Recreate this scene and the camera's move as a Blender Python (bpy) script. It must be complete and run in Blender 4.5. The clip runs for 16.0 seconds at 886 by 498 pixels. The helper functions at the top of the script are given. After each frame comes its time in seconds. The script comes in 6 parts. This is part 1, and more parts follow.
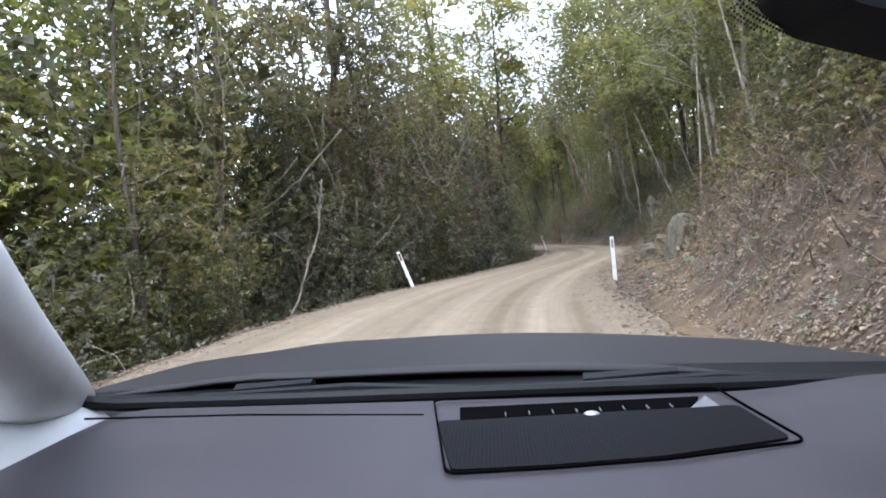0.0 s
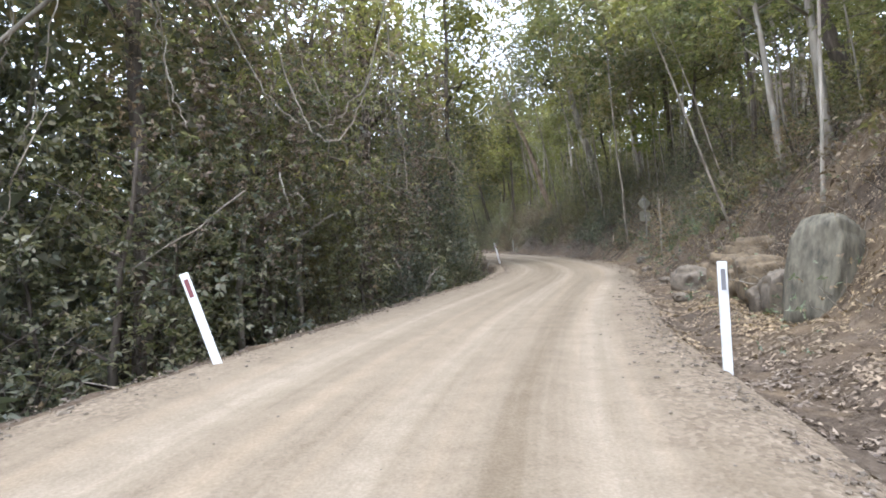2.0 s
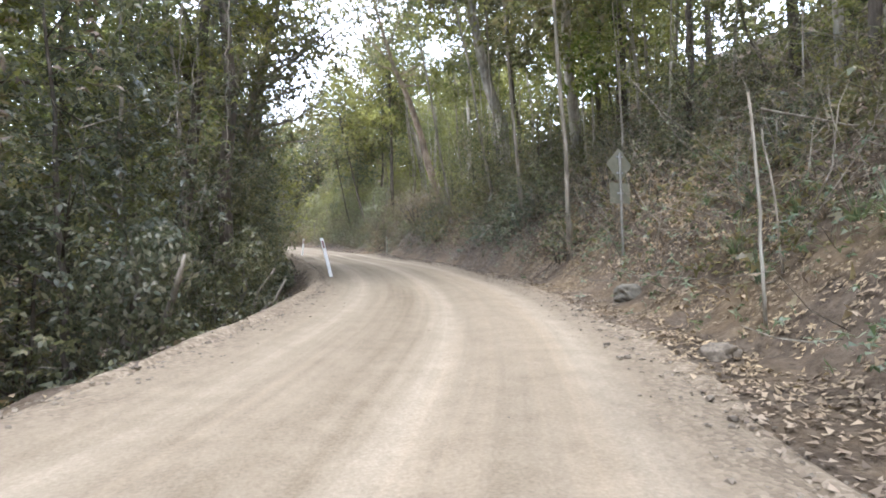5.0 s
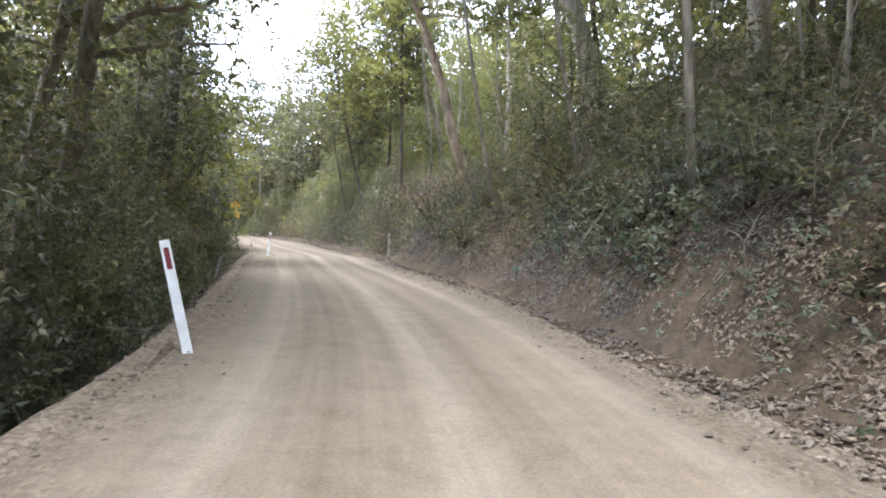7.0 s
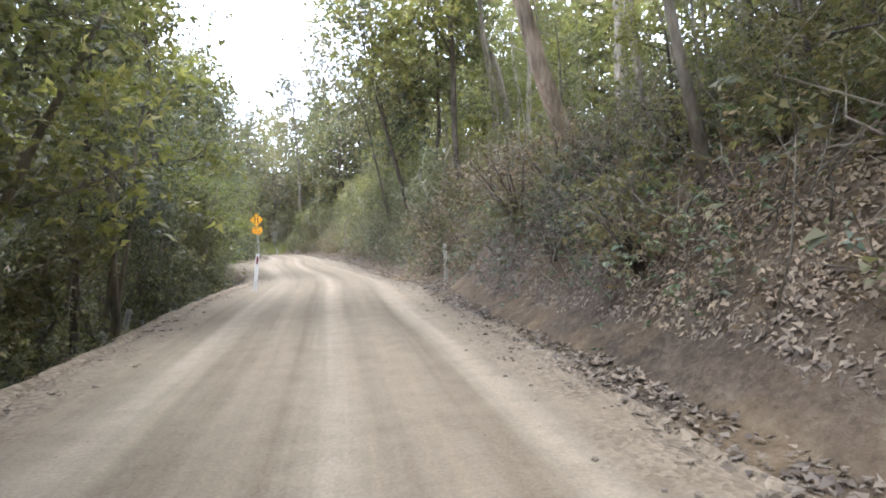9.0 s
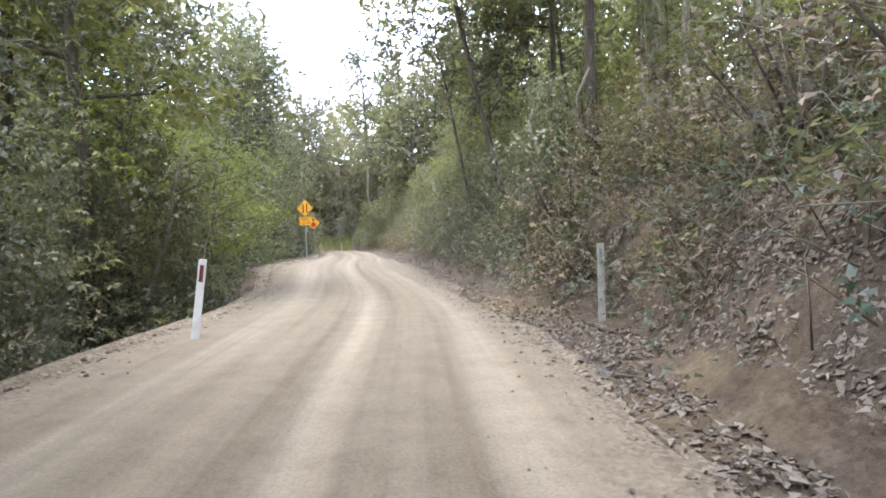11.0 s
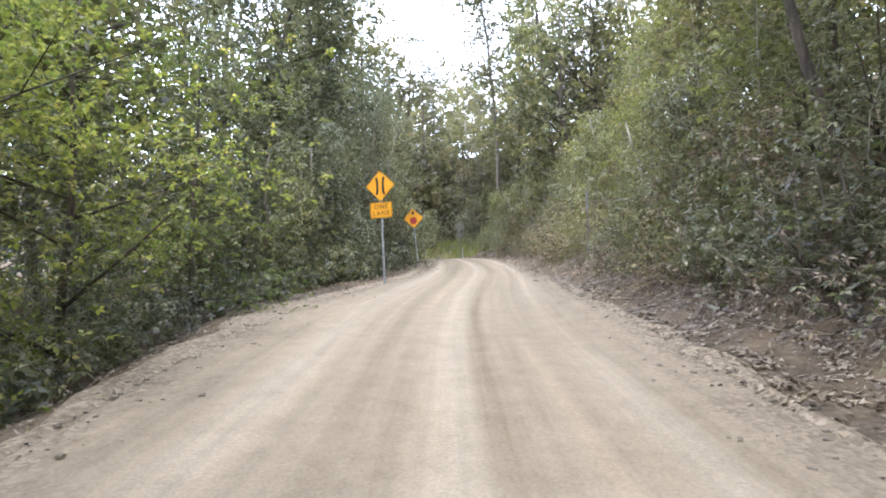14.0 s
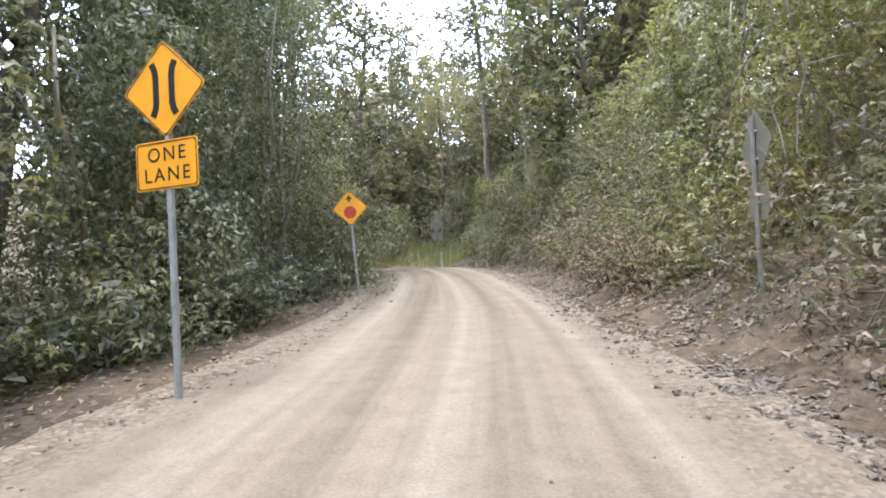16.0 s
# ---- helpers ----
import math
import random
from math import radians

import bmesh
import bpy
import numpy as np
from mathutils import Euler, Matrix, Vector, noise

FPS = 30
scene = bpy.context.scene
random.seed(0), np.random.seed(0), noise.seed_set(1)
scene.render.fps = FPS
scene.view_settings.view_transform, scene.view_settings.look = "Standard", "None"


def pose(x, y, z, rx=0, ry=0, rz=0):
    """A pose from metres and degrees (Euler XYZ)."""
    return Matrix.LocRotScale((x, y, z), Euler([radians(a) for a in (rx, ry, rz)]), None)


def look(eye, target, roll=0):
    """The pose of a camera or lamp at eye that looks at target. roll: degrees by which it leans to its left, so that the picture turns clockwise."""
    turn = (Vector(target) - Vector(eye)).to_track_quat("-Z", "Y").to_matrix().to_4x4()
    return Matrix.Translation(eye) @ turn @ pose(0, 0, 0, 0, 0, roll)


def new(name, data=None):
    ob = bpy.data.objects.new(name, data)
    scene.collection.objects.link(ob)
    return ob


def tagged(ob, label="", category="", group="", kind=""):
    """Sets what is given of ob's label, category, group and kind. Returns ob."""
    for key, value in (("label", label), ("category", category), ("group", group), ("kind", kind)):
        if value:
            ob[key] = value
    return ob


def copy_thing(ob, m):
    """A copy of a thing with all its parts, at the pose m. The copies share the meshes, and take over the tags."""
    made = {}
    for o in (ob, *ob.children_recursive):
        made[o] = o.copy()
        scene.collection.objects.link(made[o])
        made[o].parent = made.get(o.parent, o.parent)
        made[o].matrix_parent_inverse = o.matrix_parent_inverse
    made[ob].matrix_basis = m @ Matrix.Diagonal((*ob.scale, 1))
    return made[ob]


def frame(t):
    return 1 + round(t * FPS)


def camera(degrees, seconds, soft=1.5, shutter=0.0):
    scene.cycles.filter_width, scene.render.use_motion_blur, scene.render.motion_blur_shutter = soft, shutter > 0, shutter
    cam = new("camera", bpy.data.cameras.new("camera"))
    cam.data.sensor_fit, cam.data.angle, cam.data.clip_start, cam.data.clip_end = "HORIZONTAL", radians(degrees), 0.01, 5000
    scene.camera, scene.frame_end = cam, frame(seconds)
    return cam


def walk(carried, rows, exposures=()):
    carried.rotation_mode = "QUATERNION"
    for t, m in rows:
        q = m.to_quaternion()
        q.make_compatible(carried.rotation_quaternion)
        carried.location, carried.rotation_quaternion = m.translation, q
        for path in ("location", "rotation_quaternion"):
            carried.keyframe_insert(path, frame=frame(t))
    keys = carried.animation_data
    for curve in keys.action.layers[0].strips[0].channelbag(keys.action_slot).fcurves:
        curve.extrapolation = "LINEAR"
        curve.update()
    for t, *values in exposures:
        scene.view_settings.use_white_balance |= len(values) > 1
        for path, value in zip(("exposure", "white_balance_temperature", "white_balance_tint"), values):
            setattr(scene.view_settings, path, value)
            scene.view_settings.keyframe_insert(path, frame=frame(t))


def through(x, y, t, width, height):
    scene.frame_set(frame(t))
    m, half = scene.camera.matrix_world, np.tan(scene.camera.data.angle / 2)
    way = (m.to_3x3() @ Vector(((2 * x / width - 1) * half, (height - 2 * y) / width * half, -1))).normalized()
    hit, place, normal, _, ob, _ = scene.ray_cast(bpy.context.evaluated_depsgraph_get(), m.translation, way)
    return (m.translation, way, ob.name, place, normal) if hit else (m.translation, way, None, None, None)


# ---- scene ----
cam = camera(76.5, 16.0, soft=1.8)
PATH = [
    (0, (-0.199, 0.282, 1.2), (-0.164, 2.279, 1.299), -5.5),
    (0.5, (0.036, 2.568, 1.365), (0.113, 4.565, 1.462), -5.5),
    (1, (0.289, 4.761, 1.522), (0.413, 6.755, 1.619), -4.3),
    (1.5, (0.564, 6.826, 1.668), (0.744, 8.815, 1.766), -4.2),
    (2, (0.868, 8.785, 1.803), (1.111, 10.768, 1.894), -3.3),
    (2.5, (1.27, 10.758, 1.929), (1.58, 12.733, 2.011), -3.8),
    (3, (1.885, 12.878, 2.047), (2.262, 14.841, 2.117), -3.3),
    (3.5, (2.617, 14.945, 2.156), (3.068, 16.893, 2.219), -2.6),
    (4, (3.479, 16.915, 2.234), (4.001, 18.844, 2.294), -2.5),
    (4.5, (4.507, 18.908, 2.26), (5.087, 20.821, 2.329), -2.1),
    (6.8, (7.591, 29.668, 2.981), (8.169, 31.582, 3.033), 1.2),
    (7, (7.806, 30.57, 3.036), (8.368, 32.489, 3.092), 1.0),
    (7.5, (8.255, 32.774, 3.163), (8.788, 34.701, 3.218), 0.3),
    (8, (8.746, 35.027, 3.305), (9.234, 36.966, 3.366), -0.5),
    (8.5, (9.192, 37.221, 3.457), (9.615, 39.175, 3.527), -1.3),
    (9, (9.499, 39.326, 3.592), (9.865, 41.291, 3.67), -2.2),
    (11.3, (10.001, 48.707, 4.117), (10.049, 50.705, 4.191), -0.6),
    (11.5, (10.005, 49.575, 4.172), (10.018, 51.573, 4.247), -0.5),
    (12, (9.922, 51.895, 4.324), (9.859, 53.892, 4.398), -1.3),
    (12.5, (9.765, 54.223, 4.447), (9.619, 56.217, 4.522), -1.8),
    (13, (9.517, 56.527, 4.558), (9.288, 58.512, 4.633), -2.3),
    (13.5, (9.166, 58.841, 4.693), (8.86, 60.816, 4.774), -1.7),
    (14, (8.763, 61.269, 4.83), (8.407, 63.236, 4.92), -1.4),
    (14.5, (8.375, 63.713, 5.003), (8.028, 65.68, 5.101), -1.5),
    (15, (8.038, 66.24, 5.193), (7.716, 68.211, 5.287), -1.5),
    (15.5, (7.765, 68.698, 5.373), (7.465, 70.673, 5.461), -1.9),
    (16, (7.513, 71.075, 5.544), (7.22, 73.051, 5.632), -2.3),
]
walk(cam, [(t, look(eye, target, roll)) for t, eye, target, roll in PATH], exposures=[(0, 0.2, 5300, 15), (1, 0.3, 5300, 15), (3, 0.72, 5300, 15), (4.5, 0.85, 5300, 15), (8, 0.9, 5300, 15), (13, 0.8, 5300, 15), (16, 0.76, 5300, 15)])

# ---- sky and light ----
world = bpy.data.worlds.new("overcast_sky")
scene.world = world
world.use_nodes = True
wt = world.node_tree
wt.nodes.clear()
sky = wt.nodes.new("ShaderNodeTexSky")
sky.sky_type, sky.sun_disc = "NISHITA", False
sky.sun_elevation, sky.sun_rotation = radians(71), radians(-149)
sky.dust_density, sky.air_density = 3.0, 1.0
cloud = wt.nodes.new("ShaderNodeMix")
cloud.data_type = "RGBA"
cloud.inputs[0].default_value = 0.8
cloud.inputs[7].default_value = (13.2, 13.4, 13.8, 1)
back = wt.nodes.new("ShaderNodeBackground")
back.inputs["Strength"].default_value = 0.28
wout = wt.nodes.new("ShaderNodeOutputWorld")
wt.links.new(sky.outputs[0], cloud.inputs[6])
wt.links.new(cloud.outputs[2], back.inputs["Color"])
wt.links.new(back.outputs[0], wout.inputs[0])
sun_data = bpy.data.lights.new("sun", "SUN")
sun_data.energy, sun_data.angle, sun_data.color = 3.0, radians(18), (1.0, 0.96, 0.9)
sun = new("sun", sun_data)
sun.matrix_world = look((-8, 25, 70), (4, 45, 0))

# ---- materials ----
def nodes_of(name):
    m = bpy.data.materials.new(name)
    m.use_nodes = True
    nt = m.node_tree
    nt.nodes.clear()
    out = nt.nodes.new("ShaderNodeOutputMaterial")
    return m, nt, out

def link(nt, a, b):
    nt.links.new(a, b)

def noise_node(nt, scale, detail=4.0, rough=0.6, coords=None):
    n = nt.nodes.new("ShaderNodeTexNoise")
    n.inputs["Scale"].default_value, n.inputs["Detail"].default_value, n.inputs["Roughness"].default_value = scale, detail, rough
    if coords is not None:
        link(nt, coords, n.inputs["Vector"])
    return n.outputs["Fac"]

def ramp(nt, fac, stops):
    r = nt.nodes.new("ShaderNodeValToRGB")
    while len(r.color_ramp.elements) < len(stops):
        r.color_ramp.elements.new(0.5)
    for e, (p, c) in zip(r.color_ramp.elements, stops):
        e.position, e.color = p, (*c, 1)
    link(nt, fac, r.inputs[0])
    return r.outputs[0]

def mixed(nt, fac, a, b, mode="MIX"):
    m = nt.nodes.new("ShaderNodeMix")
    m.data_type, m.blend_type = "RGBA", mode
    for value, slot in ((fac, 0), (a, 6), (b, 7)):
        if isinstance(value, (int, float)):
            m.inputs[slot].default_value = value
        elif isinstance(value, tuple):
            m.inputs[slot].default_value = (*value, 1)
        else:
            link(nt, value, m.inputs[slot])
    return m.outputs[2]

def bumped(nt, height, strength, distance):
    b = nt.nodes.new("ShaderNodeBump")
    b.inputs["Strength"].default_value, b.inputs["Distance"].default_value = strength, distance
    link(nt, height, b.inputs["Height"])
    return b.outputs[0]

def world_coords(nt):
    return nt.nodes.new("ShaderNodeNewGeometry").outputs["Position"]

def object_coords(nt):
    return nt.nodes.new("ShaderNodeTexCoord").outputs["Object"]

def principled(nt, out, color, rough=0.8, normal=None, metal=0.0, spec=0.4):
    p = nt.nodes.new("ShaderNodeBsdfPrincipled")
    if isinstance(color, tuple):
        p.inputs["Base Color"].default_value = (*color, 1)
    else:
        link(nt, color, p.inputs["Base Color"])
    p.inputs["Roughness"].default_value, p.inputs["Metallic"].default_value = rough, metal
    p.inputs["Specular IOR Level"].default_value = spec
    if normal is not None:
        link(nt, normal, p.inputs["Normal"])
    if out is not None:
        link(nt, p.outputs[0], out.inputs[0])
    return p

def leaf_material(name, tones, through=0.35, rough=0.45):
    """Foliage: tone by leaf and by plant, some light through the blade."""
    m, nt, out = nodes_of(name)
    geo, info = nt.nodes.new("ShaderNodeNewGeometry"), nt.nodes.new("ShaderNodeObjectInfo")
    base = ramp(nt, geo.outputs["Random Per Island"], [(i / (len(tones) - 1), c) for i, c in enumerate(tones)])
    patch = ramp(nt, noise_node(nt, 0.9, 3, 0.6, geo.outputs["Position"]), [(0.3, (0.66, 0.68, 0.7)), (0.7, (1.22, 1.2, 1.1))])
    base = mixed(nt, 1.0, base, patch, "MULTIPLY")
    broad = ramp(nt, noise_node(nt, 0.22, 2, 0.5, geo.outputs["Position"]), [(0.36, (0.84, 0.88, 0.97)), (0.5, (1, 1, 1)), (0.64, (1.16, 1.13, 0.95))])
    base = mixed(nt, 1.0, base, broad, "MULTIPLY")
    plant = ramp(nt, info.outputs["Random"], [(0.0, (0.82, 0.86, 0.9)), (0.5, (1.0, 1.0, 0.97)), (1.0, (1.14, 1.1, 0.94))])
    base = mixed(nt, 1.0, base, plant, "MULTIPLY")
    p = principled(nt, None, base, rough, spec=0.38)
    t = nt.nodes.new("ShaderNodeBsdfTranslucent")
    lit = mixed(nt, 1.0, base, (1.25, 1.35, 0.85), "MULTIPLY")
    link(nt, lit, t.inputs[0])
    mix = nt.nodes.new("ShaderNodeMixShader")
    mix.inputs[0].default_value = through
    link(nt, p.outputs[0], mix.inputs[1])
    link(nt, t.outputs[0], mix.inputs[2])
    link(nt, mix.outputs[0], out.inputs[0])
    return m

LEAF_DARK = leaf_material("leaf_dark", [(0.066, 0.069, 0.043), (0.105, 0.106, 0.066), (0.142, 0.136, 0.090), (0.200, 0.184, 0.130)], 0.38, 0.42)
LEAF_OLIVE = leaf_material("leaf_olive", [(0.088, 0.085, 0.049), (0.138, 0.126, 0.070), (0.185, 0.159, 0.100), (0.243, 0.188, 0.133)], 0.48, 0.42)
LEAF_BRIGHT = leaf_material("leaf_bright", [(0.108, 0.132, 0.036), (0.165, 0.188, 0.052), (0.235, 0.238, 0.072), (0.300, 0.262, 0.104)], 0.55)
LEAF_LIGHT = leaf_material("leaf_light_olive", [(0.130, 0.132, 0.055), (0.191, 0.186, 0.078), (0.252, 0.231, 0.111), (0.302, 0.265, 0.150)], 0.55, 0.42)
LEAF_VINE = leaf_material("leaf_grey_vine", [(0.111, 0.112, 0.065), (0.183, 0.180, 0.106), (0.262, 0.251, 0.156), (0.380, 0.358, 0.236)], 0.35, 0.42)
LEAF_BLUE = leaf_material("leaf_blue_green", [(0.089, 0.095, 0.055), (0.141, 0.141, 0.083), (0.216, 0.197, 0.125), (0.317, 0.272, 0.189)], 0.42, 0.54)
LEAF_DRY = leaf_material("leaf_dry", [(0.095, 0.066, 0.044), (0.170, 0.122, 0.083), (0.252, 0.186, 0.126), (0.345, 0.262, 0.184)], 0.1, 0.7)
LEAF_FERN = leaf_material("leaf_fern", [(0.078, 0.102, 0.063), (0.121, 0.151, 0.093), (0.172, 0.196, 0.136), (0.233, 0.243, 0.192)], 0.35)

def bark_material(name, dark, mid, light, scale):
    m, nt, out = nodes_of(name)
    co = object_coords(nt)
    stretch = nt.nodes.new("ShaderNodeMapping")
    stretch.inputs["Scale"].default_value = (1, 1, 0.18)
    link(nt, co, stretch.inputs[0])
    fine = noise_node(nt, scale, 6, 0.65, stretch.outputs[0])
    wide = noise_node(nt, 1.3, 3, 0.5, co)
    col = ramp(nt, fine, [(0.3, dark), (0.5, mid), (0.7, light)])
    col = mixed(nt, 1.0, col, ramp(nt, wide, [(0.35, (0.65, 0.66, 0.6)), (0.65, (1.2, 1.15, 1.05))]), "MULTIPLY")
    principled(nt, out, col, 0.85, bumped(nt, fine, 0.7, 0.03), spec=0.2)
    return m

BARK_PALE = bark_material("bark_pale", (0.19, 0.155, 0.12), (0.34, 0.30, 0.25), (0.50, 0.46, 0.40), 9)
BARK_GUM = bark_material("bark_gum", (0.17, 0.122, 0.09), (0.31, 0.24, 0.18), (0.45, 0.37, 0.29), 8)
BARK_BROWN = bark_material("bark_brown", (0.05, 0.04, 0.032), (0.10, 0.082, 0.065), (0.18, 0.15, 0.12), 14)
BARK_VINE = bark_material("bark_vine", (0.12, 0.10, 0.08), (0.22, 0.19, 0.15), (0.34, 0.31, 0.26), 12)

def road_material():
    """Pale packed gravel with loose stones, brown dust and lighter wheel tracks that follow the lane."""
    m, nt, out = nodes_of("packed_gravel")
    co = world_coords(nt)
    wide, mid, fine = noise_node(nt, 0.35, 4, 0.6, co), noise_node(nt, 3.5, 5, 0.65, co), noise_node(nt, 45, 4, 0.7, co)
    col = ramp(nt, wide, [(0.3, (0.182, 0.146, 0.098)), (0.7, (0.239, 0.195, 0.135))])
    col = mixed(nt, 0.5, col, ramp(nt, mid, [(0.3, (0.138, 0.108, 0.069)), (0.5, (0.212, 0.171, 0.115)), (0.72, (0.283, 0.234, 0.163))]))
    col = mixed(nt, 0.35, col, ramp(nt, fine, [(0.3, (0.107, 0.082, 0.052)), (0.5, (0.212, 0.171, 0.115)), (0.75, (0.349, 0.293, 0.214))]))
    lane = nt.nodes.new("ShaderNodeUVMap")
    lane.uv_map = "lane"
    sep = nt.nodes.new("ShaderNodeSeparateXYZ")
    link(nt, lane.outputs[0], sep.inputs[0])
    streak_map = nt.nodes.new("ShaderNodeMapping")
    streak_map.inputs["Scale"].default_value = (2.6, 0.05, 1)
    link(nt, lane.outputs[0], streak_map.inputs[0])
    streak = noise_node(nt, 1.0, 4, 0.6, streak_map.outputs[0])
    col = mixed(nt, 1.0, col, ramp(nt, streak, [(0.32, (0.78, 0.76, 0.72)), (0.5, (1, 1, 1)), (0.68, (1.22, 1.2, 1.18))]), "MULTIPLY")
    # Paler packed wheel tracks, and loose stony dirt towards both edges.
    tracks = None
    for at, wide_track in ((0.2, 0.34), (1.55, 0.34), (-1.25, 0.42)):
        gap = nt.nodes.new("ShaderNodeMath")
        gap.operation = "SUBTRACT"
        link(nt, sep.outputs[0], gap.inputs[0])
        gap.inputs[1].default_value = at
        side = nt.nodes.new("ShaderNodeMath")
        side.operation = "ABSOLUTE"
        link(nt, gap.outputs[0], side.inputs[0])
        near = nt.nodes.new("ShaderNodeMapRange")
        near.interpolation_type = "SMOOTHSTEP"
        for slot, v in enumerate((0.0, wide_track, 1.0, 0.0)):
            near.inputs[1 + slot].default_value = v
        link(nt, side.outputs[0], near.inputs[0])
        if tracks is None:
            tracks = near.outputs[0]
        else:
            both = nt.nodes.new("ShaderNodeMath")
            both.operation = "MAXIMUM"
            link(nt, tracks, both.inputs[0])
            link(nt, near.outputs[0], both.inputs[1])
            tracks = both.outputs[0]
    col = mixed(nt, 1.0, col, ramp(nt, tracks, [(0.0, (0.9, 0.88, 0.85)), (1.0, (1.14, 1.14, 1.14))]), "MULTIPLY")
    shoulder = nt.nodes.new("ShaderNodeUVMap")
    shoulder.uv_map = "across"
    part_way = nt.nodes.new("ShaderNodeSeparateXYZ")
    link(nt, shoulder.outputs[0], part_way.inputs[0])
    ragged = nt.nodes.new("ShaderNodeMath")
    ragged.operation = "MULTIPLY_ADD"
    link(nt, noise_node(nt, 1.6, 5, 0.7, co), ragged.inputs[0])
    ragged.inputs[1].default_value = 0.7
    link(nt, part_way.outputs[0], ragged.inputs[2])
    loose = nt.nodes.new("ShaderNodeMapRange")
    for slot, v in enumerate((1.05, 1.4, 0.0, 1.0)):
        loose.inputs[1 + slot].default_value = v
    link(nt, ragged.outputs[0], loose.inputs[0])
    cells = nt.nodes.new("ShaderNodeTexVoronoi")
    cells.inputs["Scale"].default_value = 30
    link(nt, co, cells.inputs["Vector"])
    stony = ramp(nt, cells.outputs["Color"], [(0.2, (0.095, 0.072, 0.047)), (0.55, (0.185, 0.143, 0.094)), (0.9, (0.310, 0.248, 0.172))])
    col = mixed(nt, loose.outputs[0], col, mixed(nt, 0.6, ramp(nt, mid, [(0.3, (0.110, 0.082, 0.052)), (0.7, (0.210, 0.164, 0.108))]), stony))
    h = mixed(nt, loose.outputs[0], mixed(nt, 0.5, mid, fine), cells.outputs["Distance"])
    principled(nt, out, col, 0.95, bumped(nt, h, 0.5, 0.03), spec=0.15)
    return m

def earth_material():
    """Brown clay bank under dead leaves, with paler dust and dark damp patches."""
    m, nt, out = nodes_of("leaf_strewn_earth")
    co = world_coords(nt)
    wide, mid, fine = noise_node(nt, 0.5, 4, 0.6, co), noise_node(nt, 4.5, 6, 0.7, co), noise_node(nt, 30, 4, 0.7, co)
    col = ramp(nt, wide, [(0.34, (0.038, 0.028, 0.019)), (0.5, (0.071, 0.054, 0.036)), (0.62, (0.121, 0.088, 0.056)), (0.74, (0.180, 0.134, 0.084))])
    col = mixed(nt, 0.5, col, ramp(nt, mid, [(0.3, (0.033, 0.024, 0.016)), (0.5, (0.090, 0.066, 0.043)), (0.72, (0.198, 0.156, 0.108))]))
    cells = nt.nodes.new("ShaderNodeTexVoronoi")
    cells.inputs["Scale"].default_value = 24
    link(nt, co, cells.inputs["Vector"])
    leafy = ramp(nt, cells.outputs["Color"], [(0.2, (0.045, 0.032, 0.022)), (0.5, (0.126, 0.095, 0.063)), (0.85, (0.252, 0.203, 0.148))])
    col = mixed(nt, 0.16, col, leafy)
    clay = ramp(nt, noise_node(nt, 0.75, 5, 0.65, co), [(0.47, (0.000, 0.000, 0.000)), (0.64, (0.55, 0.55, 0.55))])
    col = mixed(nt, clay, col, ramp(nt, mid, [(0.3, (0.113, 0.076, 0.040)), (0.55, (0.207, 0.147, 0.080)), (0.75, (0.282, 0.216, 0.130))]))
    h = mixed(nt, 0.35, mid, fine)
    principled(nt, out, col, 0.95, bumped(nt, h, 0.9, 0.08), spec=0.1)
    return m

def verge_material():
    """Grey-brown loose gravel and clods thrown to the road's edge."""
    m, nt, out = nodes_of("verge_gravel")
    co = world_coords(nt)
    mid, fine = noise_node(nt, 5.0, 5, 0.7, co), noise_node(nt, 38, 4, 0.7, co)
    cells = nt.nodes.new("ShaderNodeTexVoronoi")
    cells.inputs["Scale"].default_value = 26
    link(nt, co, cells.inputs["Vector"])
    col = ramp(nt, mid, [(0.3, (0.125, 0.094, 0.060)), (0.5, (0.200, 0.155, 0.102)), (0.72, (0.285, 0.226, 0.154))])
    col = mixed(nt, 0.5, col, ramp(nt, cells.outputs["Color"], [(0.2, (0.098, 0.074, 0.048)), (0.6, (0.218, 0.170, 0.113)), (0.9, (0.370, 0.300, 0.212))]))
    principled(nt, out, col, 0.95, bumped(nt, mixed(nt, 0.5, cells.outputs["Distance"], fine), 0.8, 0.04), spec=0.1)
    return m

def plain_material(name, color, rough=0.5, metal=0.0, wear=0.25, scale=6.0, bump=0.1):
    m, nt, out = nodes_of(name)
    n = noise_node(nt, scale, 5, 0.65, object_coords(nt))
    f = noise_node(nt, scale * 14, 3, 0.6, object_coords(nt))
    lo, hi = tuple(c * (1 - wear) for c in color), tuple(min(1, c * (1 + wear * 0.5)) for c in color)
    principled(nt, out, ramp(nt, n, [(0.3, lo), (0.7, hi)]), rough, bumped(nt, f, bump, 0.004), metal)
    return m

ROAD, EARTH, VERGE = road_material(), earth_material(), verge_material()
STONE = plain_material("weathered_stone", (0.165, 0.132, 0.09), 0.9, 0, 0.6, 3.0, 0.8)
STONE_OCHRE = plain_material("ochre_rock", (0.165, 0.122, 0.07), 0.95, 0, 0.6, 4.0, 0.9)
STONE_LICHEN = plain_material("lichen_grey_rock", (0.14, 0.122, 0.08), 0.9, 0, 0.65, 3.5, 0.9)
STONE_GREY = plain_material("lichen_stone", (0.14, 0.122, 0.088), 0.9, 0, 0.5, 2.5, 0.8)
POST_WHITE = plain_material("post_white", (0.72, 0.71, 0.66), 0.55, 0, 0.25, 5)
